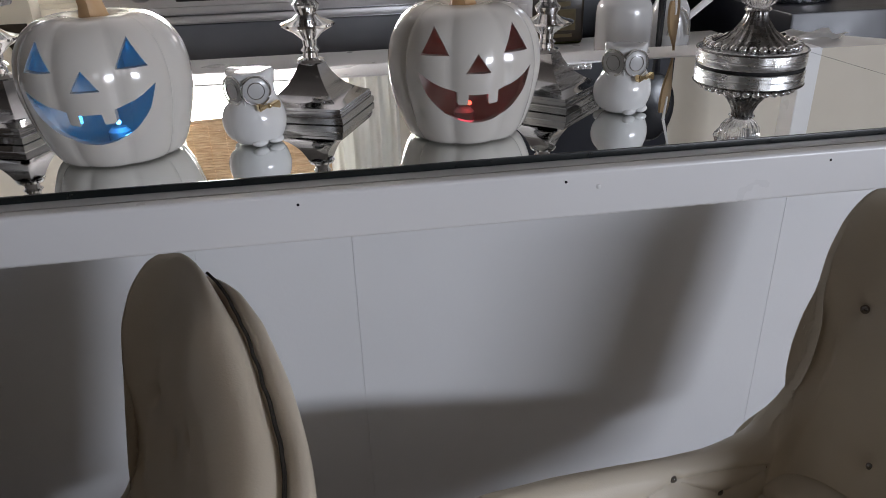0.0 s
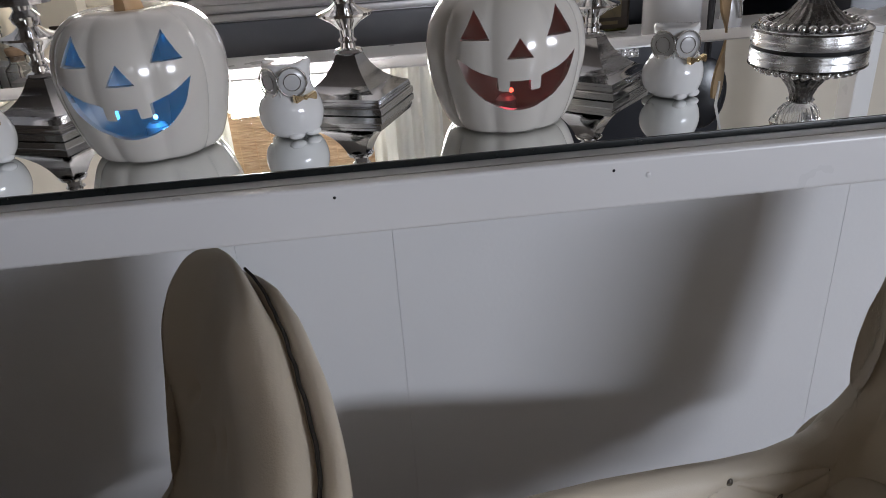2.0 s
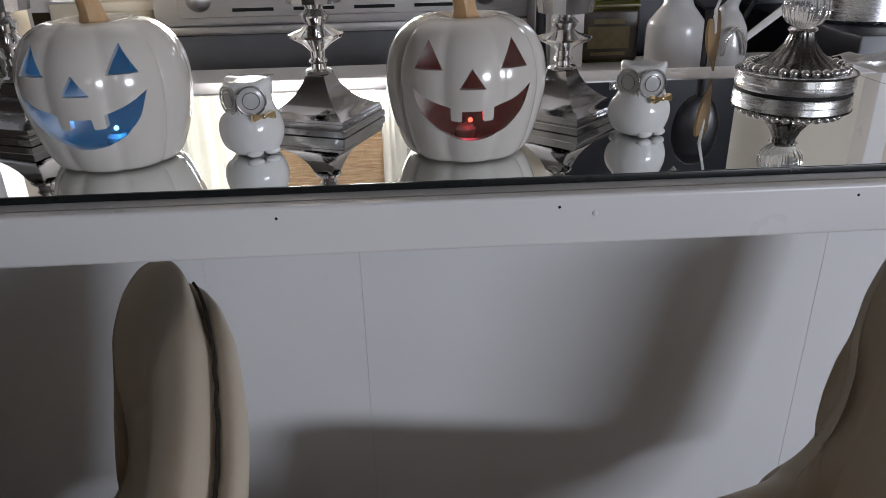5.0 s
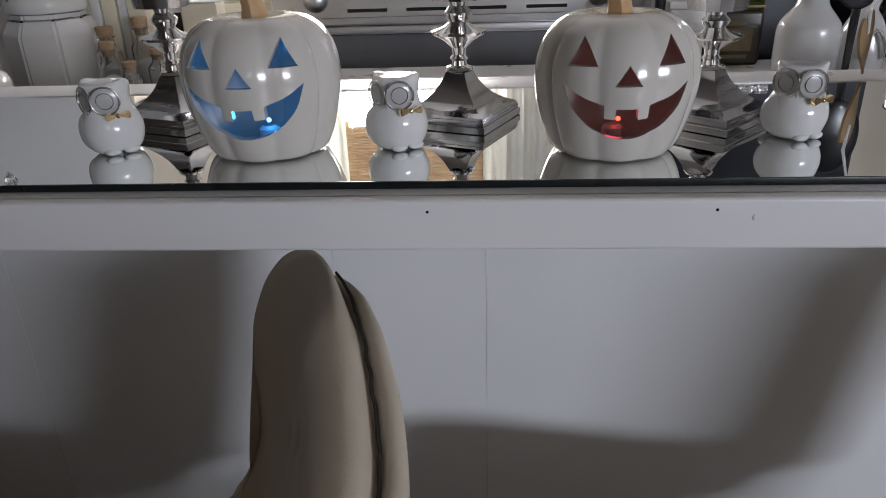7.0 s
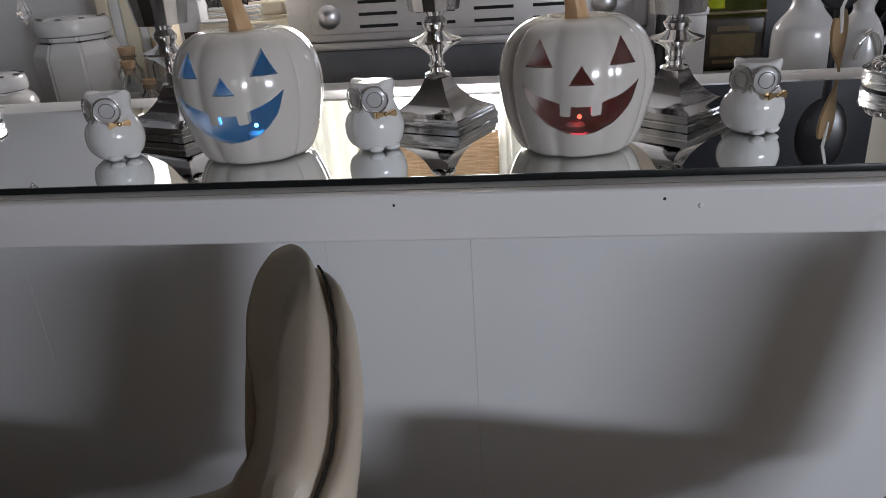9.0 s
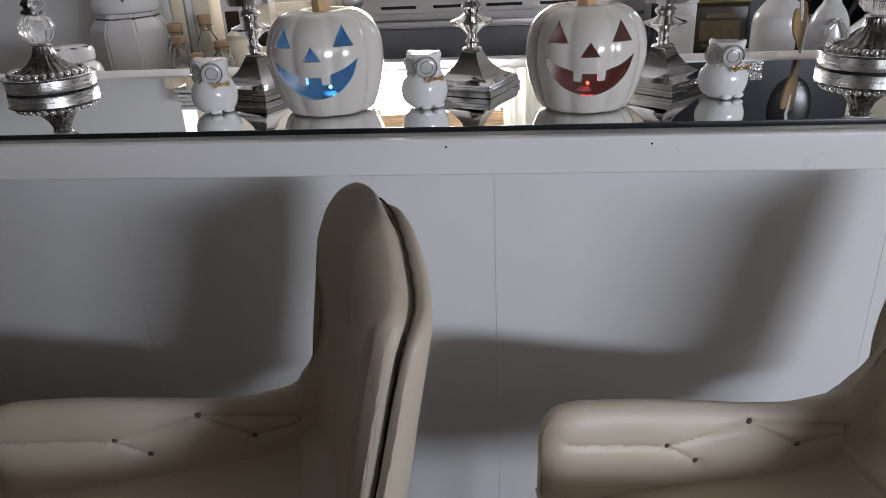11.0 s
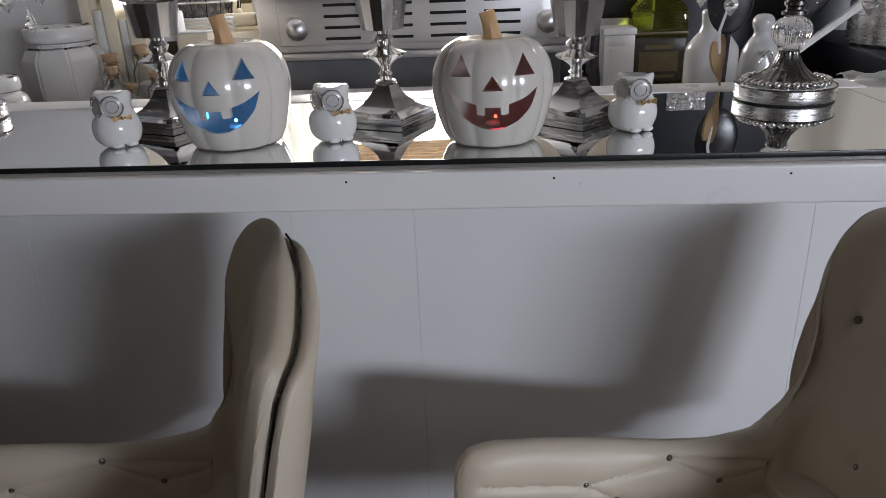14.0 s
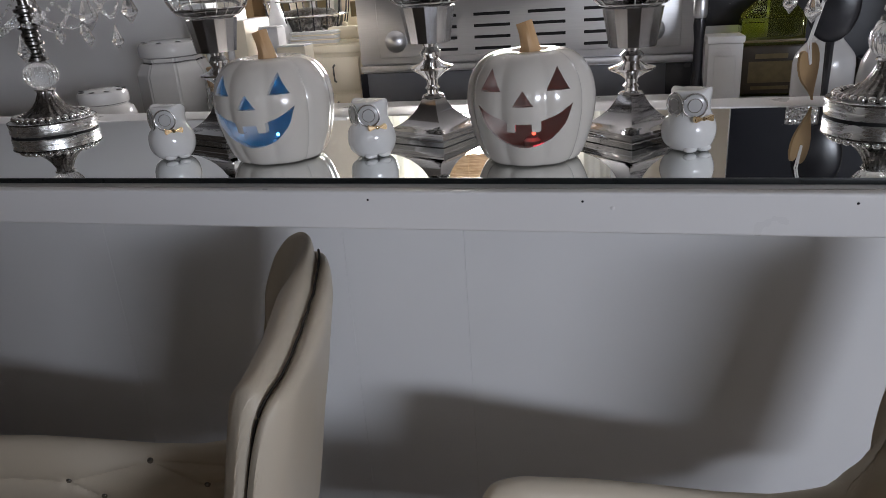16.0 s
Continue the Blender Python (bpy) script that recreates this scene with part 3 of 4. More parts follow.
# ---- porcelain owls ----
def build_owl():
    owl = thing("porcelain_owl", "small white porcelain owl with round glasses and a gold bow tie", "owl figurine", "owls on the bar")
    rows = resample([(0.006, 0.001), (0.022, 0.0012), (0.0275, 0.004), (0.0325, 0.012), (0.0355, 0.022), (0.0358, 0.031), (0.0335, 0.041), (0.0295, 0.0495), (0.0262, 0.055), (0.0252, 0.060), (0.0258, 0.068), (0.0268, 0.076), (0.0275, 0.0815), (0.0268, 0.0834), (0.0225, 0.0842), (0.012, 0.0842), (0.004, 0.0840)], 0.003, 2)
    body = lathe([(float(r), float(z)) for r, z in rows], 56, 0.94)
    for v in body.verts:
        a = math.atan2(v.co.y, v.co.x)
        if v.co.z > 0.048:   # the head is squarer, with two low ear tips at its front corners
            f = min((v.co.z - 0.048) / 0.03, 1.0)
            h = a + radians(50)
            square = 1 + 0.16 * f * (max(abs(math.cos(h)), abs(math.sin(h))) ** -1 - 1.10)
            out = math.hypot(v.co.x, v.co.y)
            v.co.x *= square
            v.co.y *= square
            if v.co.z > 0.076 and out > 0.014:
                tip = max(0.0, abs(math.cos(h)) - 0.72) / 0.28
                v.co.z += 0.0042 * tip * tip * min(1.0, (out - 0.014) / 0.010)
                v.co.x += 0.0020 * tip * tip * math.cos(a)
        else:   # two toes with a notch between
            f = max(0.0, 1 - v.co.z / 0.012)
            toe = max(0.0, -math.sin(a)) ** 2
            v.co.y -= 0.0035 * f * toe
            if abs(v.co.x) < 0.004 and v.co.y < -0.01:
                v.co.z += 0.0045 * f
    for x in (-0.0105, 0.0105):
        join(body, ball(0.0085, (x, -0.0215, 0.0054), 1.2, 0.9, 0.60, 14, 8))
    for sx in (-1, 1):
        join(body, ball(0.018, (sx * 0.0250, 0.005, 0.0275), 0.66, 1.15, 1.25, 20, 12))
    join(body, ball(0.014, (0.0, 0.028, 0.012), 1.2, 1.1, 0.6, 14, 8))
    part("body", body, PORCELAIN, owl)
    face = Matrix.Rotation(radians(-50), 4, "Z")   # the head is turned from the bow tie

    def turned(bm):
        bm.transform(face)
        return bm
    for sx in (-1, 1):   # the lenses wrap round the face
        wrap = Matrix.Rotation(radians(sx * 30), 4, "Z")

        def worn(bm):
            bm.transform(wrap)
            return turned(bm)
        lens = part("spectacle_lens", worn(ball(0.0158, (0, -0.0252, 0.0655), 1, 0.20, 1, 22, 12)), GREYCERAMIC, owl)
        part("spectacle_ring", worn(torus(0.0158, 0.0012, (0, -0.0275, 0.0655))), SILVERGLAZE, owl, "silver spectacle rim")
        part("eye", worn(torus(0.0092, 0.0005, (0, -0.0282, 0.0655), n=24, k=6)), SILVERGLAZE, lens)
    part("bridge", turned(tube([(-0.004, -0.0265, 0.067), (0, -0.0280, 0.0685), (0.004, -0.0265, 0.067)], 0.0012, 6)), SILVERGLAZE, owl)
    beak = lathe([(0.0035, 0.0), (0.0008, -0.009)], 8)
    beak.transform(Matrix.Translation((0, -0.0275, 0.0590)))
    part("beak", turned(beak), PORCELAIN, owl)
    bow = ball(0.0032, (0, -0.0345, 0.0485), 1, 0.9, 1, 10, 6)
    for sx in (-1, 1):
        wing = prism([(sx * 0.002, 0.0475), (sx * 0.0130, 0.0438), (sx * 0.0142, 0.0485), (sx * 0.0130, 0.0532), (sx * 0.002, 0.0495)], -0.0365, -0.0295)
        bmesh.ops.bevel(wing, geom=wing.edges[:], offset=0.0008, segments=2, affect="EDGES")
        join(bow, wing)
    part("bow_tie", bow, GOLD, owl, "shiny gold bow tie")
    return owl


owl = build_owl()
owl.matrix_basis = pose(-0.046, 0.170, TOP, 0, 0, 34)
copy_thing(owl, pose(-0.390, 0.168, TOP, 0, 0, 42))
copy_thing(owl, pose(0.413, 0.190, TOP, 0, 0, 26))


# ---- silver candle holders ----
def build_candle_holder(k):
    """k shortens the stem."""
    drop = 0.0865 * (1 - k)

    h = thing("candle_holder", "polished silver candle holder with a square stepped foot and crystal bowl", "candle holder", "silver candle holders on the bar")
    part("foot", lathe([(0.084, 0.0), (0.086, 0.0012), (0.086, 0.0085), (0.0845, 0.0098), (0.0825, 0.0100), (0.0825, 0.0150), (0.0812, 0.0162)], 4), DARKSILVER, h, "stepped square plinth")
    part("foot_pyramid", lathe([(0.0810, 0.0163), (0.0800, 0.0195), (0.068, 0.0232), (0.056, 0.0282), (0.045, 0.0345), (0.0355, 0.0420), (0.028, 0.0500), (0.0225, 0.0580), (0.0185, 0.0655)], 4), DARKSILVER, h, "silver pyramid with hollow flanks, dark reflections in its colour")
    rows = [(0.0165, 0.0656), (0.0185, 0.0675), (0.0165, 0.071), (0.0105, 0.073), (0.0095, 0.079), (0.0125, 0.082), (0.0085, 0.087), (0.0095, 0.095), (0.019, 0.104), (0.0345, 0.1125), (0.0345, 0.1155),
            (0.019, 0.121), (0.0120, 0.127), (0.0155, 0.132), (0.0175, 0.138), (0.011, 0.146), (0.013, 0.152)]
    stem = lathe([(r, 0.0656 + (z - 0.0656) * k) for r, z in rows], 20)
    part("stem", stem, CHROME, h)
    part("cup", lathe([(r, z - drop) for r, z in ((0.030, 0.1525), (0.034, 0.153), (0.0385, 0.180), (0.0435, 0.207), (0.0415, 0.207), (0.036, 0.165), (0.012, 0.160))], 14), CUPSTEEL, h, "faceted polished silver cup", smooth=False)
    bowl = part("bowl", lathe([(r, z - drop) for r, z in ((0.030, 0.2075), (0.047, 0.2125), (0.060, 0.224), (0.068, 0.240), (0.070, 0.256), (0.068, 0.256), (0.058, 0.224), (0.028, 0.2095))], 32), GLASS, h, "clear crystal mosaic bowl")
    wire = bmesh.new()
    for r, z in ((0.0475, 0.2122), (0.0607, 0.224), (0.0687, 0.240), (0.0707, 0.256)):
        join(wire, torus(r, 0.0011, (0, 0, z - drop), "z", 36, 6))
    for i in range(20):
        a = 2 * math.pi * i / 20
        join(wire, tube([(r * math.cos(a), r * math.sin(a), z - drop) for r, z in ((0.033, 0.2078), (0.0475, 0.2122), (0.0607, 0.224), (0.0687, 0.240), (0.0707, 0.256))], 0.0010, 5))
    part("wire_frame", wire, CHROME, bowl, "silver wire lattice")
    return h


holder = build_candle_holder(1.0)
holder.matrix_basis = pose(0.022, 0.288, TOP, 0, 0, 22)
build_candle_holder(0.80).matrix_basis = pose(0.333, 0.268, TOP, 0, 0, 2)
copy_thing(holder, pose(-0.362, 0.300, TOP, 0, 0, 24))


# ---- crystal candelabra ----
def crystal_drop(at, size):
    bm = lathe([(0.0005, -1.0), (0.30, -0.62), (0.36, -0.45), (0.12, 0.12), (0.03, 0.5)], 8)
    bm.transform(Matrix.Translation(at) @ Matrix.Scale(size, 4))
    return bm


def build_candelabra(arms):
    c = thing("candelabra", "silver candelabra on a round beaded foot with hanging crystals" if arms else "silver candelabra on a round beaded foot with a crystal ball", "candelabra", "candelabras on the bar")
    part("foot", lathe([(0.080, 0.0025), (0.083, 0.003), (0.084, 0.0050), (0.084, 0.0125), (0.0832, 0.0135), (0.0832, 0.0145), (0.084, 0.0155), (0.084, 0.0245), (0.081, 0.0275), (0.074, 0.0285)], 72), BRUSHED, c, "brushed silver drum foot")
    # thin ring that draws the black line where foot meets mirror
    part("felt_pad", lathe([(0.0825, 0.0), (0.0825, 0.0024)], 48), SLOT, c, "thin black ring under the foot")
    part("foot_line", torus(0.0838, 0.0016, (0, 0, 0.0262), "z", 72, 6), PEWTER, c)
    bead = part("bead", ball(0.0072, (0.0685, 0, 0.0335), 1, 0.92, 0.85, 12, 8), CHROME, c)
    for i in range(1, 30):
        b = bead.copy()
        scene.collection.objects.link(b)
        b.matrix_basis = Matrix.Rotation(2 * math.pi * i / 30, 4, "Z")
    part("flared_collar", lathe([(0.066, 0.0295), (0.055, 0.036), (0.043, 0.043), (0.031, 0.053), (0.022, 0.065), (0.0165, 0.078), (0.0165, 0.083)], 96, 1.0, 20, 0.035), PEWTER, c, "fluted dark pewter collar")
    part("collar_ring", lathe([(0.019, 0.0830), (0.021, 0.085), (0.019, 0.088), (0.015, 0.089)], 32), CHROME, c)
    part("crystal_ball", lathe([(0.013, 0.0892), (0.023, 0.094), (0.0305, 0.104), (0.0325, 0.115), (0.030, 0.127), (0.022, 0.136), (0.013, 0.1405)], 80, 1.0, 16, 0.035), CRYSTAL, c, "ribbed clear crystal ball")
    rings = [(0.013, 0.1407)]
    z = 0.141
    for i in range(7):
        r = 0.021 if i % 2 == 0 else 0.018
        rings += [(r, z + 0.002), (r, z + 0.008), (0.0145, z + 0.0105), (0.0145, z + 0.014)]
        z += 0.0155
    part("stem", lathe(rings + [(0.010, z), (0.010, z + 0.1)], 36), PEWTER, c, "dark ringed pewter stem")
    hub = 0.285
    part("hub", ball(0.022, (0, 0, hub), 1, 1, 0.8), PEWTER, c)
    count = 5
    for k in range(count):
        a0 = 2 * math.pi * k / count + arms
        ca, sa = math.cos(a0), math.sin(a0)
        prof = [(0.015, hub), (0.07, hub - 0.02), (0.13, hub - 0.015), (0.185, hub + 0.02), (0.2, hub + 0.05)]
        arm = part("arm", tube([(r * ca, r * sa, zz) for r, zz in prof], 0.005, 8), PEWTER, c)
        dish = lathe([(0.008, 0), (0.03, 0.004), (0.036, 0.012), (0.034, 0.012), (0.01, 0.006)], 28)
        dish.transform(Matrix.Translation((0.2 * ca, 0.2 * sa, hub + 0.05)))
        part("drip_dish", dish, CRYSTAL, arm)
        # a bead garland to the next arm, and one to the stem
        a1 = a0 + 2 * math.pi / count
        chain = bmesh.new()
        for (r0, b0, z0), (r1, b1, z1), sag in (((0.2, a0, hub + 0.045), (0.2, a1, hub + 0.045), 0.115), ((0.2, a0, hub + 0.04), (0.022, a0, hub - 0.055), 0.07)):
            for i in range(27):
                f = i / 26
                x = (1 - f) * r0 * math.cos(b0) + f * r1 * math.cos(b1)
                y = (1 - f) * r0 * math.sin(b0) + f * r1 * math.sin(b1)
                zz = (1 - f) * z0 + f * z1 - sag * 4 * f * (1 - f)
                join(chain, ball(0.0036 if i % 3 else 0.005, (x, y, zz), u=8, v=6))
        for r, b, zz, size in ((0.2, a0, hub + 0.015, 0.03), (0.2, a0, hub - 0.04, 0.05), (0.10, a0, hub - 0.085, 0.028), (0.165, (a0 + a1) / 2, hub - 0.10, 0.034)):
            part("crystal_drop", crystal_drop((r * math.cos(b), r * math.sin(b), zz), size), CRYSTAL, arm)
        part("bead_garland", chain, CRYSTAL, arm, "string of clear crystal beads")
    return c


lamp = build_candelabra(0.6)
lamp.matrix_basis = pose(0.716, 0.405, TOP)
copy_thing(lamp, pose(-0.826, 0.402, TOP, 0, 0, 20))


# ---- the kitchen behind the bar ----
WORK = 0.74
bench = thing("kitchen_worktop", "white kitchen worktop on base units behind the bar", "worktop")
part("worktop", box(-1.12, 1.30, 0.66, 1.60, WORK - 0.04, WORK, 0.004), PAINT, bench)
for k in range(4):
    part("base_unit", box(-1.10 + k * 0.59, -1.10 + k * 0.59 + 0.585, 0.70, 1.56, FLOOR, WORK - 0.041, 0.004), CREAM, bench)


def build_cooker():
    """The stainless cooker: its panel with slots and round studs faces the bar."""
    c = thing("steel_cooker", "large stainless steel cooker with slotted panel and dark glass front", "cooker", at=(-0.05, 1.8, FLOOR))
    z = -FLOOR
    part("body", box(-0.61, 0.62, 0.02, 0.62, 0.0, 1.095 + z, 0.008), STEEL, c)
    part("upper_panel", box(-0.605, 0.615, -0.004, 0.019, 0.845 + z, 1.09 + z, 0.006), STEEL, c)
    part("inset_panel", box(-0.525, 0.545, -0.012, -0.0045, 0.868 + z, 1.075 + z, 0.006), STEEL, c, "raised stainless panel")
    part("ledge", box(-0.605, 0.615, -0.014, 0.019, 0.818 + z, 0.841 + z, 0.004), STEEL, c)
    part("dark_front", box(-0.605, 0.615, 0.0, 0.0195, 0.30 + z, 0.812 + z, 0.006), DARKGLASS, c, "dark glass oven front")
    part("side_trim", box(-0.612, -0.585, -0.006, 0.0, 0.30 + z, 0.812 + z, 0.002), DARK, c)
    part("side_trim", box(0.50, 0.62, -0.006, 0.0, 0.30 + z, 0.812 + z, 0.002), DARK, c)
    for x in (-0.457, 0.452):
        knob = lathe([(0.036, 0.0), (0.040, 0.003), (0.040, 0.006), (0.033, 0.014), (0.020, 0.024), (0.004, 0.028)], 32)
        knob.transform(Matrix.Translation((x, -0.0125, 0.926 + z)) @ Matrix.Rotation(radians(90), 4, "X"))
        part("round_stud", knob, STEEL, c, "domed steel stud")
    for col in range(4):
        for row in range(4):
            x0 = -0.355 + col * 0.193
            zz = 0.885 + row * 0.039 + z
            part("vent_slot", box(x0, x0 + 0.13, -0.0135, -0.0118, zz, zz + 0.0105, 0.0006, 1), SLOT, c)
    return c


build_cooker()

cab = thing("cream_cabinet", "cream painted kitchen cabinet with drawer and brass pull", "cabinet", at=(0, 0, 0))
part("body", box(-1.62, -0.69, 1.90, 2.58, FLOOR, 0.885, 0.004), CREAM, cab)
part("top", box(-1.64, -0.68, 1.88, 2.59, 0.886, 0.915, 0.005), CREAM, cab)
for z0, z1 in ((0.74, 0.87), (0.30, 0.725)):
    front = part("drawer_front" if z0 > 0.7 else "door", box(-1.10, -0.70, 1.885, 1.899, z0, z1, 0.004), CREAM, cab)
    part("pull", tube([(-0.80, 1.885, z1 - 0.03), (-0.80, 1.870, z1 - 0.035), (-0.80, 1.868, z1 - 0.06), (-0.80, 1.872, z1 - 0.09), (-0.80, 1.885, z1 - 0.095)], 0.004, 8), PEWTER, front, "dark metal pull")


def build_canister(name, label, x, y, z, r, h, lid, sides, mat=PORCELAIN):
    c = thing(name, label, "canister", at=(x, y, z))
    n = sides or 40
    if sides == 8:   # an eight-sided body under a sloping shoulder, with a dark round plaque on one side
        body = lathe([(r * 0.93, 0.0), (r, h * 0.03), (r, h * 0.70), (r * 0.97, h * 0.74), (r * 0.84, h * 0.86), (r * 0.78, h * 0.88), (r * 0.78, h * 0.925)], 8, turn=radians(35))
        bmesh.ops.bevel(body, geom=[e for e in body.edges if abs(e.verts[0].co.z - e.verts[1].co.z) > 0.005], offset=0.006, segments=2, affect="EDGES")
        part("body", body, mat, c)
        plaque = lathe([(0.034, 0.0), (0.034, 0.003), (0.028, 0.004)], 28)
        plaque.transform(Matrix.Rotation(radians(12.5), 4, "Z") @ Matrix.Translation((r * 0.924, 0, h * 0.42)) @ Matrix.Rotation(radians(90), 4, "Y"))
        part("plaque", plaque, PEWTER, c, "dark round metal plaque")
    else:
        part("body", lathe([(r * 0.86, 0.0), (r * 0.97, h * 0.03), (r, h * 0.12), (r, h * 0.72), (r * 0.92, h * 0.84), (r * 0.78, h * 0.90), (r * 0.78, h * 0.93)], n, turn=0.35), mat, c, smooth=True)
    part("lid", lathe([(r * 0.76, h * 0.932), (r * 0.82, h * 0.945), (r * 0.84, h * 0.97), (r * 0.84, h + lid * 0.5), (r * 0.79, h + lid * 0.8), (r * 0.5, h + lid), (0.004, h + lid)], 40), mat, c)
    for k in range(9):
        a = 2 * math.pi * k / 9
        part("lid_mark", ball(0.006, (r * 0.70 * math.cos(a), r * 0.70 * math.sin(a), h + lid * 0.9), 1.6, 1, 0.3, 8, 6), PEWTER, c)
    return c


build_canister("cookie_canister", "large white glazed canister with a flat lid on the worktop", -1.12, 1.30, WORK, 0.122, 0.235, 0.034, 8)
build_canister("low_jar", "white ceramic jar with a rounded patterned lid", -1.095, 0.90, WORK, 0.080, 0.145, 0.030, 0)


def build_corked_bottle(x, y, h, r):
    b = thing("corked_bottle", "small clear glass spice bottle with a cork stopper", "bottle", "corked spice bottles", at=(x, y, WORK))
    part("glass", lathe([(r * 0.9, 0.0), (r, 0.006), (r, h * 0.68), (r * 0.6, h * 0.80), (r * 0.58, h * 0.92), (r * 0.7, h * 0.93), (r * 0.7, h * 0.95), (r * 0.5, h * 0.95), (r * 0.5, h * 0.80), (r * 0.9, h * 0.66), (r * 0.9, 0.008)], 24), GLASS, b)
    part("contents", lathe([(r * 0.84, 0.010), (r * 0.84, h * 0.45), (r * 0.3, h * 0.5)], 16), CLOTH, b, "pale dry contents")
    part("cork", lathe([(r * 0.48, h * 0.84), (r * 0.5, h * 0.951), (r * 0.62, h * 0.96), (r * 0.68, h * 1.08), (r * 0.62, h * 1.10)], 16), CORK, b, "brown cork stopper")
    return b


build_corked_bottle(-0.955, 1.26, 0.165, 0.034)
build_corked_bottle(-0.875, 1.30, 0.182, 0.032)
build_corked_bottle(-0.80, 1.22, 0.12, 0.034)

# books and a cream box behind the jars
for k, (x, w, h, mat) in enumerate(((-1.085, 0.035, 0.36, CREAM), (-1.045, 0.028, 0.30, CLOTH), (-1.012, 0.04, 0.37, CREAM), (-0.966, 0.022, 0.27, CLOTH), (-0.94, 0.05, 0.31, CREAM))):
    bk = thing("recipe_book", "thick recipe book standing upright on the worktop", "book", "recipe books", at=(x, 1.47, WORK))
    part("cover", box(0, w, -0.09, 0.09, 0, h, 0.003), mat, bk)
    part("pages", box(0.003, w - 0.003, -0.086, 0.093, 0.004, h + 0.001, 0.001, 1), CLOTH, bk)


def build_basket():
    b = thing("wire_basket", "black wire basket with silver rims on the cream cabinet", "basket", at=(-0.97, 2.08, 0.915))
    for z, r in ((0.004, 0.13), (0.05, 0.15), (0.11, 0.165), (0.17, 0.175)):
        part("rim", torus(r, 0.004, (0, 0, z), "z", 40, 6), CHROME, b)
    for k in range(18):
        a = 2 * math.pi * k / 18
        part("wire", tube([(r * math.cos(a), r * math.sin(a), z) for z, r in ((0.004, 0.13), (0.05, 0.15), (0.11, 0.165), (0.17, 0.175))], 0.0025, 5), DARK, b)
    part("liner", lathe([(0.11, 0.006), (0.125, 0.05), (0.135, 0.10), (0.10, 0.13), (0.004, 0.14)], 24), PEWTER, b, "dark contents of the basket")


build_basket()

dish = thing("butter_dish", "cream lidded butter dish on the cream cabinet", "dish", at=(-0.79, 2.02, 0.915))
part("tray", box(-0.085, 0.085, -0.05, 0.05, 0.0, 0.014, 0.005), CREAM, dish)
part("cover", box(-0.07, 0.07, -0.04, 0.04, 0.0145, 0.062, 0.014, 3), CREAM, dish)
part("handle", ball(0.012, (0, 0, 0.07), 1, 1, 0.9), CREAM, dish)
ornament = thing("scroll_ornament", "white carved scroll ornament on the cabinet", "ornament", at=(-0.76, 2.2, 0.915))
part("foot", box(-0.05, 0.05, -0.03, 0.03, 0, 0.02, 0.005), PORCELAIN, ornament)
part("scroll", tube([(0.03 * math.cos(a) * (1 - a / 14), 0.0, 0.075 + 0.055 * math.sin(a) * (1 - a / 14)) for a in [k * 0.35 for k in range(30)]], 0.011, 8), PORCELAIN, ornament)

# a goose-shaped jug: one plain glazed piece
goose = tagged(part("goose_jug", join(join(lathe([(0.03, 0.0), (0.05, 0.02), (0.055, 0.06), (0.035, 0.11), (0.02, 0.15), (0.018, 0.19)], 28), ball(0.028, (0.006, -0.008, 0.205), 1.1, 1.3, 1.0)), ball(0.012, (0.012, -0.045, 0.200), 0.9, 1.6, 0.5)), PORCELAIN), "white glazed goose-shaped jug on the cabinet", "jug")
goose.location = (-1.04, 1.93, 0.9155)


def build_liquor():
    """A square bottle with olive glass above a broad dark label."""
    b = thing("liquor_bottle", "square liquor bottle of olive green glass with a dark label", "bottle", at=(0.735, 1.55, WORK))
    h = 0.156
    part("glass", box(-0.088, 0.088, -0.045, 0.045, 0.0, h + 0.072, 0.012, 3), LIQUEUR, b)
    shoulder = lathe([(0.118, h + 0.0722), (0.112, h + 0.082), (0.082, h + 0.104), (0.052, h + 0.122), (0.034, h + 0.132), (0.028, h + 0.138), (0.028, h + 0.16)], 4, 1.0, turn=radians(45))
    for v in shoulder.verts:
        v.co.y *= 0.53 + 0.47 * min(max((v.co.z - h - 0.08) / 0.05, 0.0), 1.0)
    bmesh.ops.bevel(shoulder, geom=[e for e in shoulder.edges if abs(e.verts[0].co.z - e.verts[1].co.z) > 0.001], offset=0.006, segments=3, affect="EDGES")
    part("shoulder", shoulder, LIQUEUR, b)
    part("cap", lathe([(0.022, h + 0.1605), (0.023, h + 0.164), (0.023, h + 0.19), (0.019, h + 0.193)], 24), DARK, b)
    lab = part("label", box(-0.0892, 0.0892, -0.0475, 0.0475, 0.006, h - 0.004, 0.011, 3), LABEL, b, "dark printed label")
    part("label_print", box(-0.045, 0.045, -0.0487, -0.0477, 0.112, 0.126, 0.0004, 1), LABELTAN, lab)
    part("label_print", box(-0.062, 0.062, -0.0487, -0.0477, 0.042, 0.104, 0.0004, 1), LABELTAN, lab)
    part("label_print", box(-0.052, 0.052, -0.0487, -0.0477, 0.022, 0.032, 0.0004, 1), LABELTAN, lab)
    part("neck_band", box(-0.0895, 0.0895, -0.0465, 0.0465, h + 0.002, h + 0.010, 0.002), LABELTAN, b)
    return b


build_liquor()

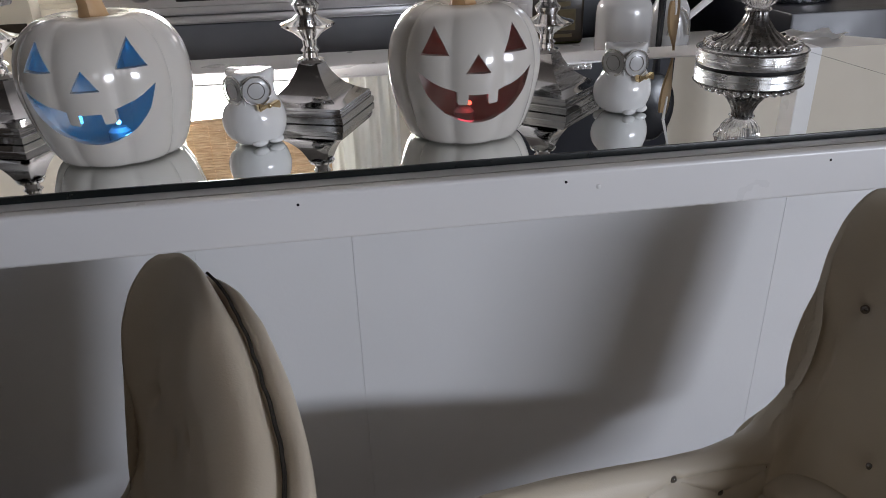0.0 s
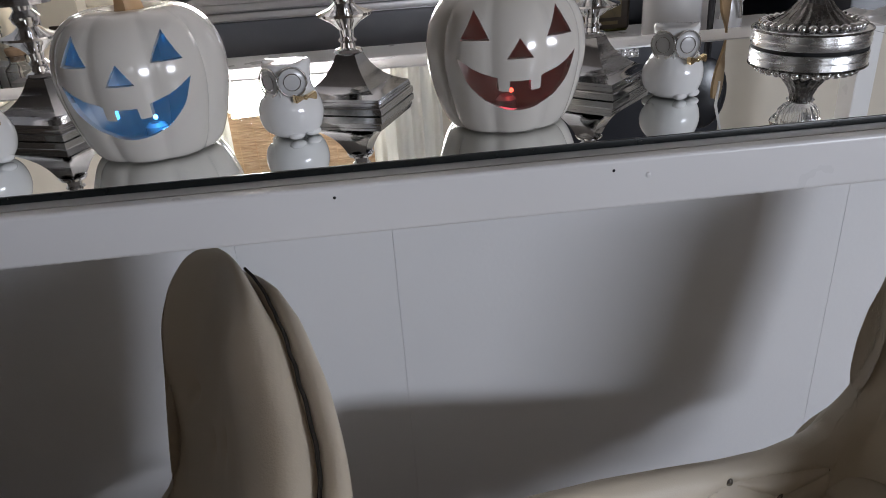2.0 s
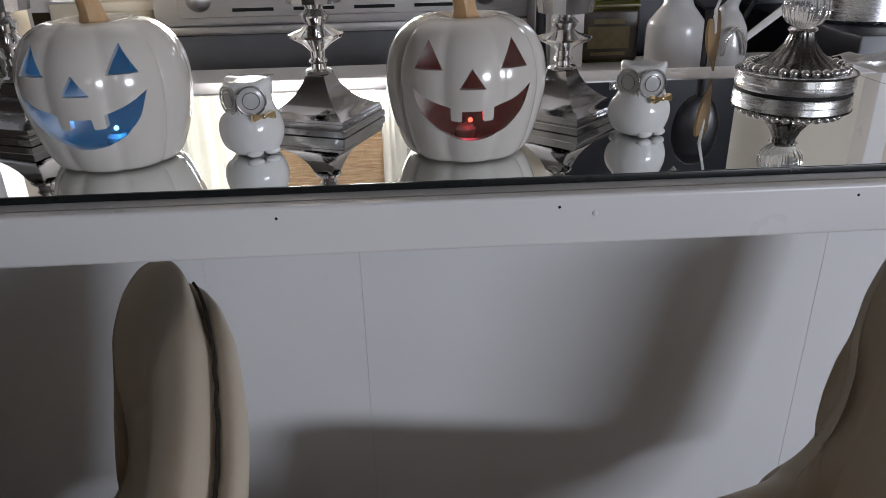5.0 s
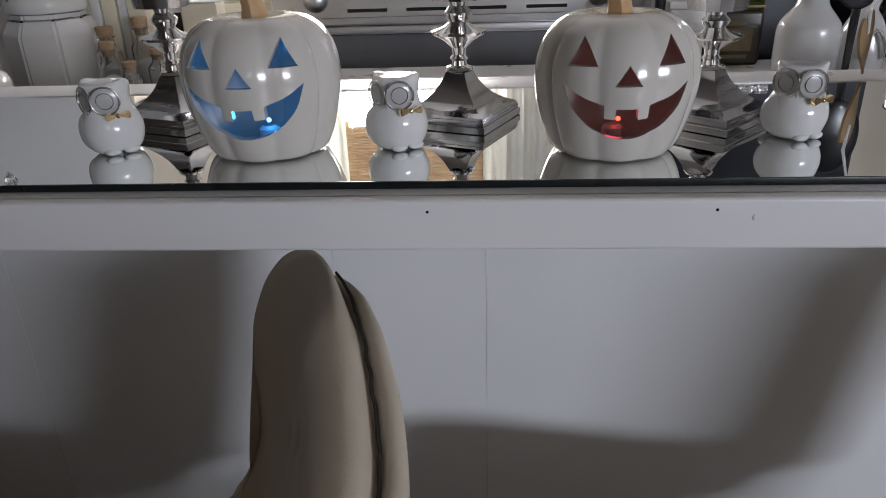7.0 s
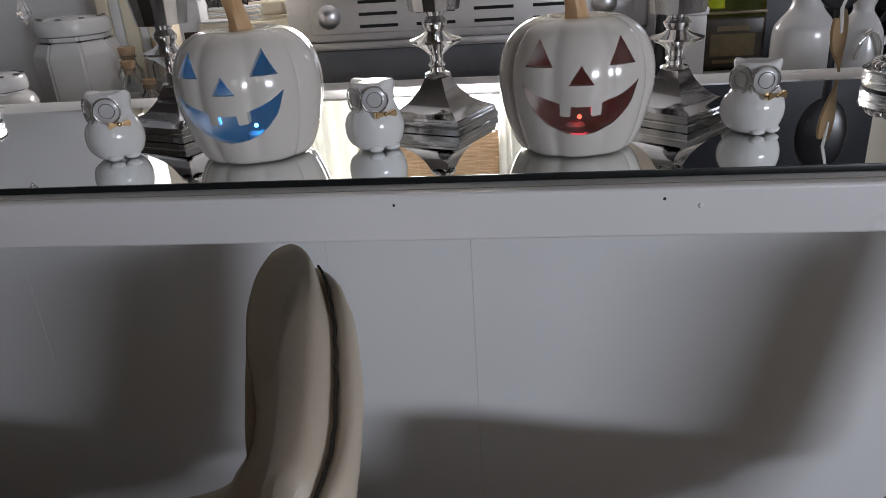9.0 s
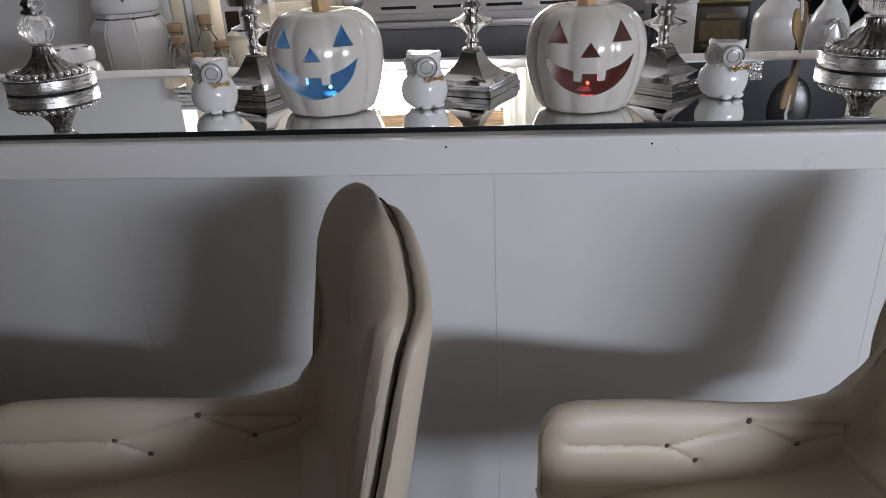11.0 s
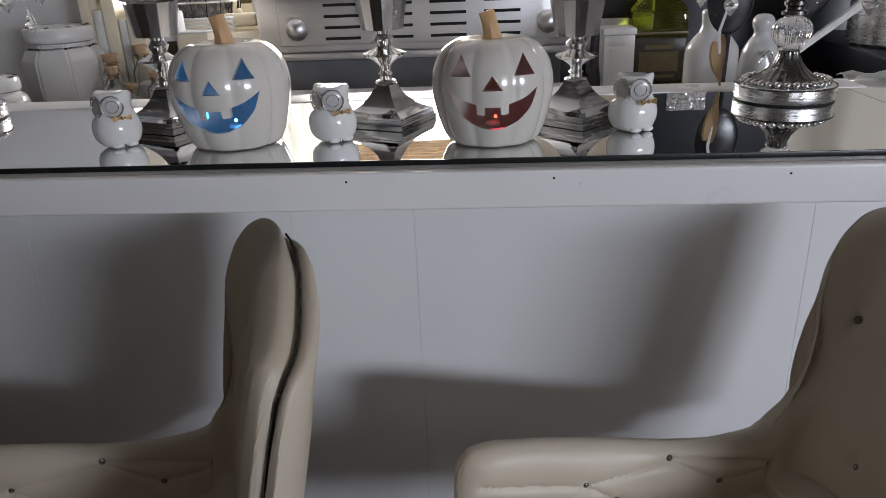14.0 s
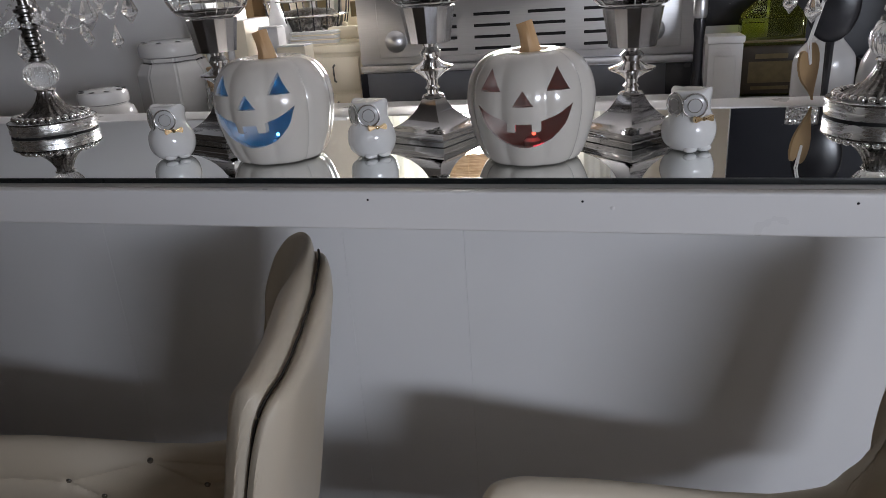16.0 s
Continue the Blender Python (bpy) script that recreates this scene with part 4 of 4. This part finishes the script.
boxc = thing("white_box", "white lidded kitchen box standing on the worktop", "box", at=(0.60, 1.50, WORK))
part("body", box(-0.048, 0.048, -0.05, 0.05, 0, 0.165, 0.004), PAINT, boxc)
part("inset", box(-0.03, 0.03, -0.052, -0.0504, 0.02, 0.13, 0.002), WALLPAINT, boxc)
part("lid", box(-0.052, 0.052, -0.054, 0.054, 0.166, 0.186, 0.004), PAINT, boxc)
radio = thing("grey_appliance", "small dark grey kitchen appliance behind the white box", "appliance", at=(0.64, 1.72, WORK))
part("body", box(-0.10, 0.10, -0.07, 0.07, 0.0, 0.30, 0.008), STEEL, radio)
part("front", box(-0.09, 0.09, -0.076, -0.071, 0.20, 0.29, 0.003), DARK, radio)
mill = thing("pepper_mill", "slim black pepper mill with silver top", "mill", at=(0.525, 1.46, WORK))
part("body", lathe([(0.022, 0), (0.022, 0.02), (0.015, 0.08), (0.014, 0.18), (0.018, 0.22), (0.016, 0.24)], 20), DARK, mill)
part("top", lathe([(0.016, 0.2405), (0.02, 0.25), (0.02, 0.29), (0.012, 0.31)], 20), STEEL, mill)

# white jugs on the worktop close behind the bar
def build_jug(x, y, profile, h, handle, label):
    """profile: (radius, share of the height) from foot to mouth."""
    j = thing("white_jug", label, "jug", "white jugs", at=(x, y, WORK))
    rows = resample([(r, h * f) for r, f in profile], 0.005, 2)
    # white ware in grey: the shade on the jugs is put into the colour
    part("body", lathe([(float(r), float(z)) for r, z in rows], 48), GREYCERAMIC, j)
    if handle:
        r = profile[2][0]
        part("handle", tube([(-0.026, -r - 0.001, h * 0.36), (-0.022, -r - 0.006, h * 0.50), (-0.011, -r - 0.006, h * 0.60), (0.0, -r - 0.005, h * 0.63), (0.011, -r - 0.006, h * 0.60), (0.022, -r - 0.006, h * 0.50), (0.026, -r - 0.001, h * 0.36)], 0.0045, 8), SILVERGLAZE, j, "arched silver handle")
    return j


build_jug(0.784, 1.10, ((0.062, 0.0), (0.069, 0.05), (0.069, 0.56), (0.066, 0.64), (0.050, 0.72), (0.036, 0.78), (0.030, 0.86), (0.034, 0.97), (0.030, 1.0), (0.010, 0.99)), 0.262, False, "broad white ceramic bottle-shaped jug behind the bar")
build_jug(0.925, 1.14, ((0.044, 0.0), (0.052, 0.06), (0.054, 0.42), (0.048, 0.60), (0.034, 0.72), (0.022, 0.78), (0.021, 0.82), (0.028, 0.88), (0.029, 0.94), (0.020, 1.0), (0.004, 1.01)), 0.240, True, "white ceramic jug with knob top and arched silver handle")

# wooden heart tag on a string
def build_heart():
    h = thing("heart_tag", "tan wooden heart tag hanging on white string", "tag", at=(0.640, 0.500, 0.955))
    outline = []
    for k in range(40):
        a = 2 * math.pi * k / 40
        x = 16 * math.sin(a) ** 3
        y = 13 * math.cos(a) - 5 * math.cos(2 * a) - 2 * math.cos(3 * a) - math.cos(4 * a)
        outline.append((x * 0.00195, y * 0.0034))
    heart = prism(outline, -0.002, 0.002)
    part("heart", heart, WOOD, h)
    for x in (-0.004, 0.004):
        part("string", tube([(x * 0.4, -0.003, 0.010), (x, -0.004, 0.05), (0.02 + x, -0.03, 0.13), (0.05, -0.07, 0.20)], 0.0016, 6), CLOTH, h)
    h.matrix_basis = pose(0.624, 0.500, 0.960, 0, -20, 50)


build_heart()


# ---- utensils and dark cooking corner ----
def build_pot():
    p = thing("steel_pot", "large brushed steel stock pot", "pot", at=(1.47, 1.50, 0.846))
    part("body", lathe([(0.14, 0.0), (0.15, 0.01), (0.15, 0.20), (0.155, 0.205), (0.146, 0.205), (0.14, 0.02)], 48), BRUSHED, p)
    part("lid", lathe([(0.152, 0.206), (0.15, 0.215), (0.08, 0.235), (0.004, 0.24)], 40), BRUSHED, p)


hob = thing("dark_range", "dark navy enamel range beside the worktop", "range", at=(1.75, 1.55, FLOOR))
part("body", box(-0.44, 0.15, -0.35, 0.40, 0.0, 0.975, 0.008), NAVY, hob)
part("splashback", box(-1.06, -0.39, 0.405, 0.43, 0.0, 1.88, 0.006), NAVY, hob)
part("back_panel", box(-0.388, 0.15, 0.405, 0.43, 0.0, 1.30, 0.006), NAVY, hob)
build_pot()
tile = thing("wall_tile", "silver sequinned decorative tile on the dark splashback", "tile")
facets = box(0.875, 1.025, 1.949, 1.9545, 1.14, 1.24, 0.001, 1)
for i in range(15):
    for k in range(10):
        chip = ball(0.0056, (0, 0, 0), 1, 0.35, 1, 6, 4)
        chip.transform(Matrix.Translation((0.880 + 0.010 * i, 1.948, 1.145 + 0.010 * k)) @ Euler((random.uniform(-0.5, 0.5), 0, random.uniform(-0.5, 0.5))).to_matrix().to_4x4())
        join(facets, chip)
part("sequins", facets, CHROME, tile, smooth=False)

holder_pot = thing("utensil_pot", "dark utensil pot with spoons standing in it", "utensil pot", at=(0.97, 1.32, WORK))
part("pot", lathe([(0.05, 0), (0.058, 0.01), (0.06, 0.13), (0.055, 0.13), (0.05, 0.02)], 28), DARK, holder_pot)

small_pot = thing("utensil_pot", "small dark utensil pot close behind the bar", "utensil pot", at=(0.702, 0.715, WORK))
part("pot", lathe([(0.034, 0), (0.038, 0.006), (0.040, 0.115), (0.036, 0.115), (0.032, 0.012)], 28), DARK, small_pot)


def spoon(name, x, y, lean, turn, mat, head, label):
    u = thing(name, label, "kitchen utensil", "utensils in the pot")
    bm = tube([(0, 0, 0), (0, 0, 0.10), (0, 0, 0.22)], [0.007, 0.006, 0.008], 8)
    part("handle", bm, mat, u)
    hd = ball(0.048, (0, 0, 0.29), 1.0, 0.22, 1.5, 24, 14)
    ob = part("head", hd, mat, u)
    if head:
        for dx, dz in ((-0.015, 0.27), (0.015, 0.27), (0, 0.30), (-0.015, 0.32), (0.015, 0.32)):
            part("hole", ball(0.0055, (dx, -0.010, dz), 1, 0.5, 1, 10, 6), PEWTER, ob)
    u.matrix_basis = pose(x, y, WORK + 0.02, 0, lean, turn)


spoon("black_ladle", 0.702, 0.715, 0, 0, DARK, False, "large black serving spoon standing in the small pot")
spoon("slotted_spoon", 0.99, 1.33, 28, 0, DARK, True, "black slotted spoon leaning in the pot")
pale = thing("white_spatula", "long pale spatula leaning out of the utensil pot", "kitchen utensil", "utensils in the pot")
part("handle", tube([(0, 0, 0), (0, 0, 0.42)], [0.008, 0.014], 8), PORCELAIN, pale)
pale.matrix_basis = pose(0.96, 1.28, WORK + 0.03, 0, 52, 0)

# far end: door post, damask curtain, white cloth
structure("door_post", box(1.93, 2.01, 2.00, 2.10, FLOOR, 2.45, 0.006), PAINT, "white painted door post", "trim")
sofa = thing("damask_armchair", "brown damask patterned armchair beyond the bar", "armchair", at=(2.55, 1.95, FLOOR))
part("back", box(-0.48, 0.48, 0.0, 0.16, 0.42, 1.22, 0.06, 4), DAMASK, sofa)
part("seat", box(-0.42, 0.42, -0.55, -0.005, 0.18, 0.46, 0.05, 3), DAMASK, sofa)
for sx in (-1, 1):
    part("arm", box(sx * 0.45 - 0.07, sx * 0.45 + 0.07, -0.58, 0.10, 0.10, 0.66, 0.05, 3), DAMASK, sofa)
    for yy in (-0.5, 0.08):
        leg = lathe([(0.018, 0.0), (0.028, 0.11)], 12)
        leg.transform(Matrix.Translation((sx * 0.42, yy, 0)))
        part("leg", leg, DARK, sofa)

cloth = bmesh.new()
grid = [[cloth.verts.new((0.905 + 0.011 * i, 0.575 + 0.009 * j, 0.902 + 0.014 * noise.noise(Vector((i * 0.35, j * 0.35, 2))))) for j in range(8)] for i in range(11)]
for i in range(10):
    for j in range(7):
        cloth.faces.new((grid[i][j], grid[i + 1][j], grid[i + 1][j + 1], grid[i][j + 1]))
bmesh.ops.solidify(cloth, geom=cloth.faces[:], thickness=0.004)
tagged(part("crumpled_cloth", cloth, CLOTH), "crumpled white cloth behind the bar", "cloth")


# crockery and papers on the cream cabinet
def build_cup(x, y, r, h):
    c = thing("white_cup", "white china cup on the cream cabinet", "cup", "cups on the cabinet", at=(x, y, 0.9155))
    part("bowl", lathe([(r * 0.6, 0), (r * 0.75, 0.004), (r, h * 0.6), (r * 1.05, h), (r * 0.98, h), (r * 0.7, 0.008)], 24), PORCELAIN, c)
    part("handle", tube([(r * 0.98, 0, h * 0.8), (r * 1.5, 0, h * 0.75), (r * 1.5, 0, h * 0.4), (r * 0.9, 0, h * 0.3)], 0.004, 6), PORCELAIN, c)


for x, y, r, h in ((-1.30, 2.0, 0.04, 0.075), (-1.20, 1.95, 0.035, 0.06), (-1.41, 2.05, 0.042, 0.085), (-1.14, 2.10, 0.04, 0.09)):
    build_cup(x, y, r, h)
plates = thing("plate_stack", "stack of white plates on the cream cabinet", "plates", at=(-1.33, 2.28, 0.9155))
for k in range(7):
    part("plate", lathe([(0.06, 0.011 * k), (0.075, 0.011 * k + 0.003), (0.12, 0.011 * k + 0.010), (0.118, 0.011 * k + 0.0125), (0.07, 0.011 * k + 0.006)], 36), PORCELAIN, plates)
for x, y, w, h, mat in ((-1.22, 2.42, 0.16, 0.26, CREAM), (-1.04, 2.46, 0.12, 0.34, CLOTH), (-0.86, 2.46, 0.17, 0.22, CREAM), (-1.45, 2.45, 0.14, 0.31, WOOD)):
    tin = thing("storage_tin", "pale storage tin standing against the kitchen wall", "tin", "storage tins", at=(x, y, 0.9155))
    part("body", box(-w / 2, w / 2, -0.06, 0.06, 0, h, 0.006), mat, tin)
    part("lid", box(-w / 2 - 0.003, w / 2 + 0.003, -0.063, 0.063, h + 0.0005, h + 0.025, 0.006), PORCELAIN, tin)
    part("tin_label", box(-w / 4, w / 4, -0.0615, -0.0603, h * 0.35, h * 0.65, 0.0004, 1), LABELTAN, tin)


# small clutter between the jars and the cooker
for x, y, w, d, h, mat in ((-0.74, 1.42, 0.10, 0.07, 0.22, CREAM), (-0.83, 1.45, 0.07, 0.06, 0.28, CLOTH)):
    bx = thing("pantry_box", "small pale pantry box standing on the worktop", "box", "pantry boxes", at=(x, y, WORK))
    part("carton", box(-w / 2, w / 2, -d / 2, d / 2, 0, h, 0.004), mat, bx)
    part("flap", box(-w / 2 + 0.002, w / 2 - 0.002, -d / 2 + 0.002, d / 2 - 0.002, h + 0.0004, h + 0.005, 0.001, 1), CLOTH, bx)
    part("print", box(-w / 3, w / 3, -d / 2 - 0.0012, -d / 2 - 0.0003, h * 0.4, h * 0.7, 0.0002, 1), LABEL, bx)
papers = thing("paper_pile", "loose pile of papers on the cream cabinet", "papers", at=(-0.90, 1.96, 0.9155))
for k in range(9):
    sheet = box(-0.10, 0.10, -0.04, 0.04, 0.006 * k, 0.006 * k + 0.005, 0.001, 1)
    sheet.transform(Matrix.Rotation(radians(random.uniform(-9, 9)), 4, "Z"))
    part("sheet", sheet, CLOTH if k % 3 else CREAM, papers)

# loose things lying on the books and a rounded cream gourd among the bottles
for k, (w, d, mat) in enumerate(((0.150, 0.11, DARK), (0.130, 0.12, CLOTH), (0.140, 0.10, CREAM), (0.120, 0.11, PEWTER), (0.135, 0.10, CLOTH))):
    nb = thing("notebook", "thin notebook lying on top of the recipe books", "notebook", "notebooks on the books", at=(-1.00, 1.47, WORK + 0.373 + 0.014 * k))
    leaf = box(-w / 2, w / 2, -d / 2, d / 2, 0.001, 0.0118, 0.002, 2)
    leaf.transform(Matrix.Rotation(radians(random.uniform(-14, 14)), 4, "Z"))
    part("pages", leaf, CLOTH, nb)
    cover = box(-w / 2 - 0.002, w / 2 + 0.002, -d / 2 - 0.002, d / 2 + 0.002, 0.0120, 0.0138, 0.0006, 1)
    cover.transform(Matrix.Rotation(radians(random.uniform(-14, 14)), 4, "Z"))
    part("cover", cover, mat, nb)
gourd = thing("cream_gourd_jar", "rounded cream ceramic jar among the corked bottles", "jar", at=(-0.80, 1.36, WORK))
part("body", lathe([(0.030, 0.0), (0.050, 0.02), (0.056, 0.06), (0.046, 0.095), (0.030, 0.115), (0.032, 0.122)], 32), CREAM, gourd)
part("lid", lathe([(0.033, 0.1225), (0.034, 0.130), (0.018, 0.142), (0.003, 0.146)], 28), CREAM, gourd)
for x, y, h, rr in ((-0.915, 1.18, 0.14, 0.028), (-0.845, 1.14, 0.10, 0.026)):
    build_corked_bottle(x, y, h, rr)
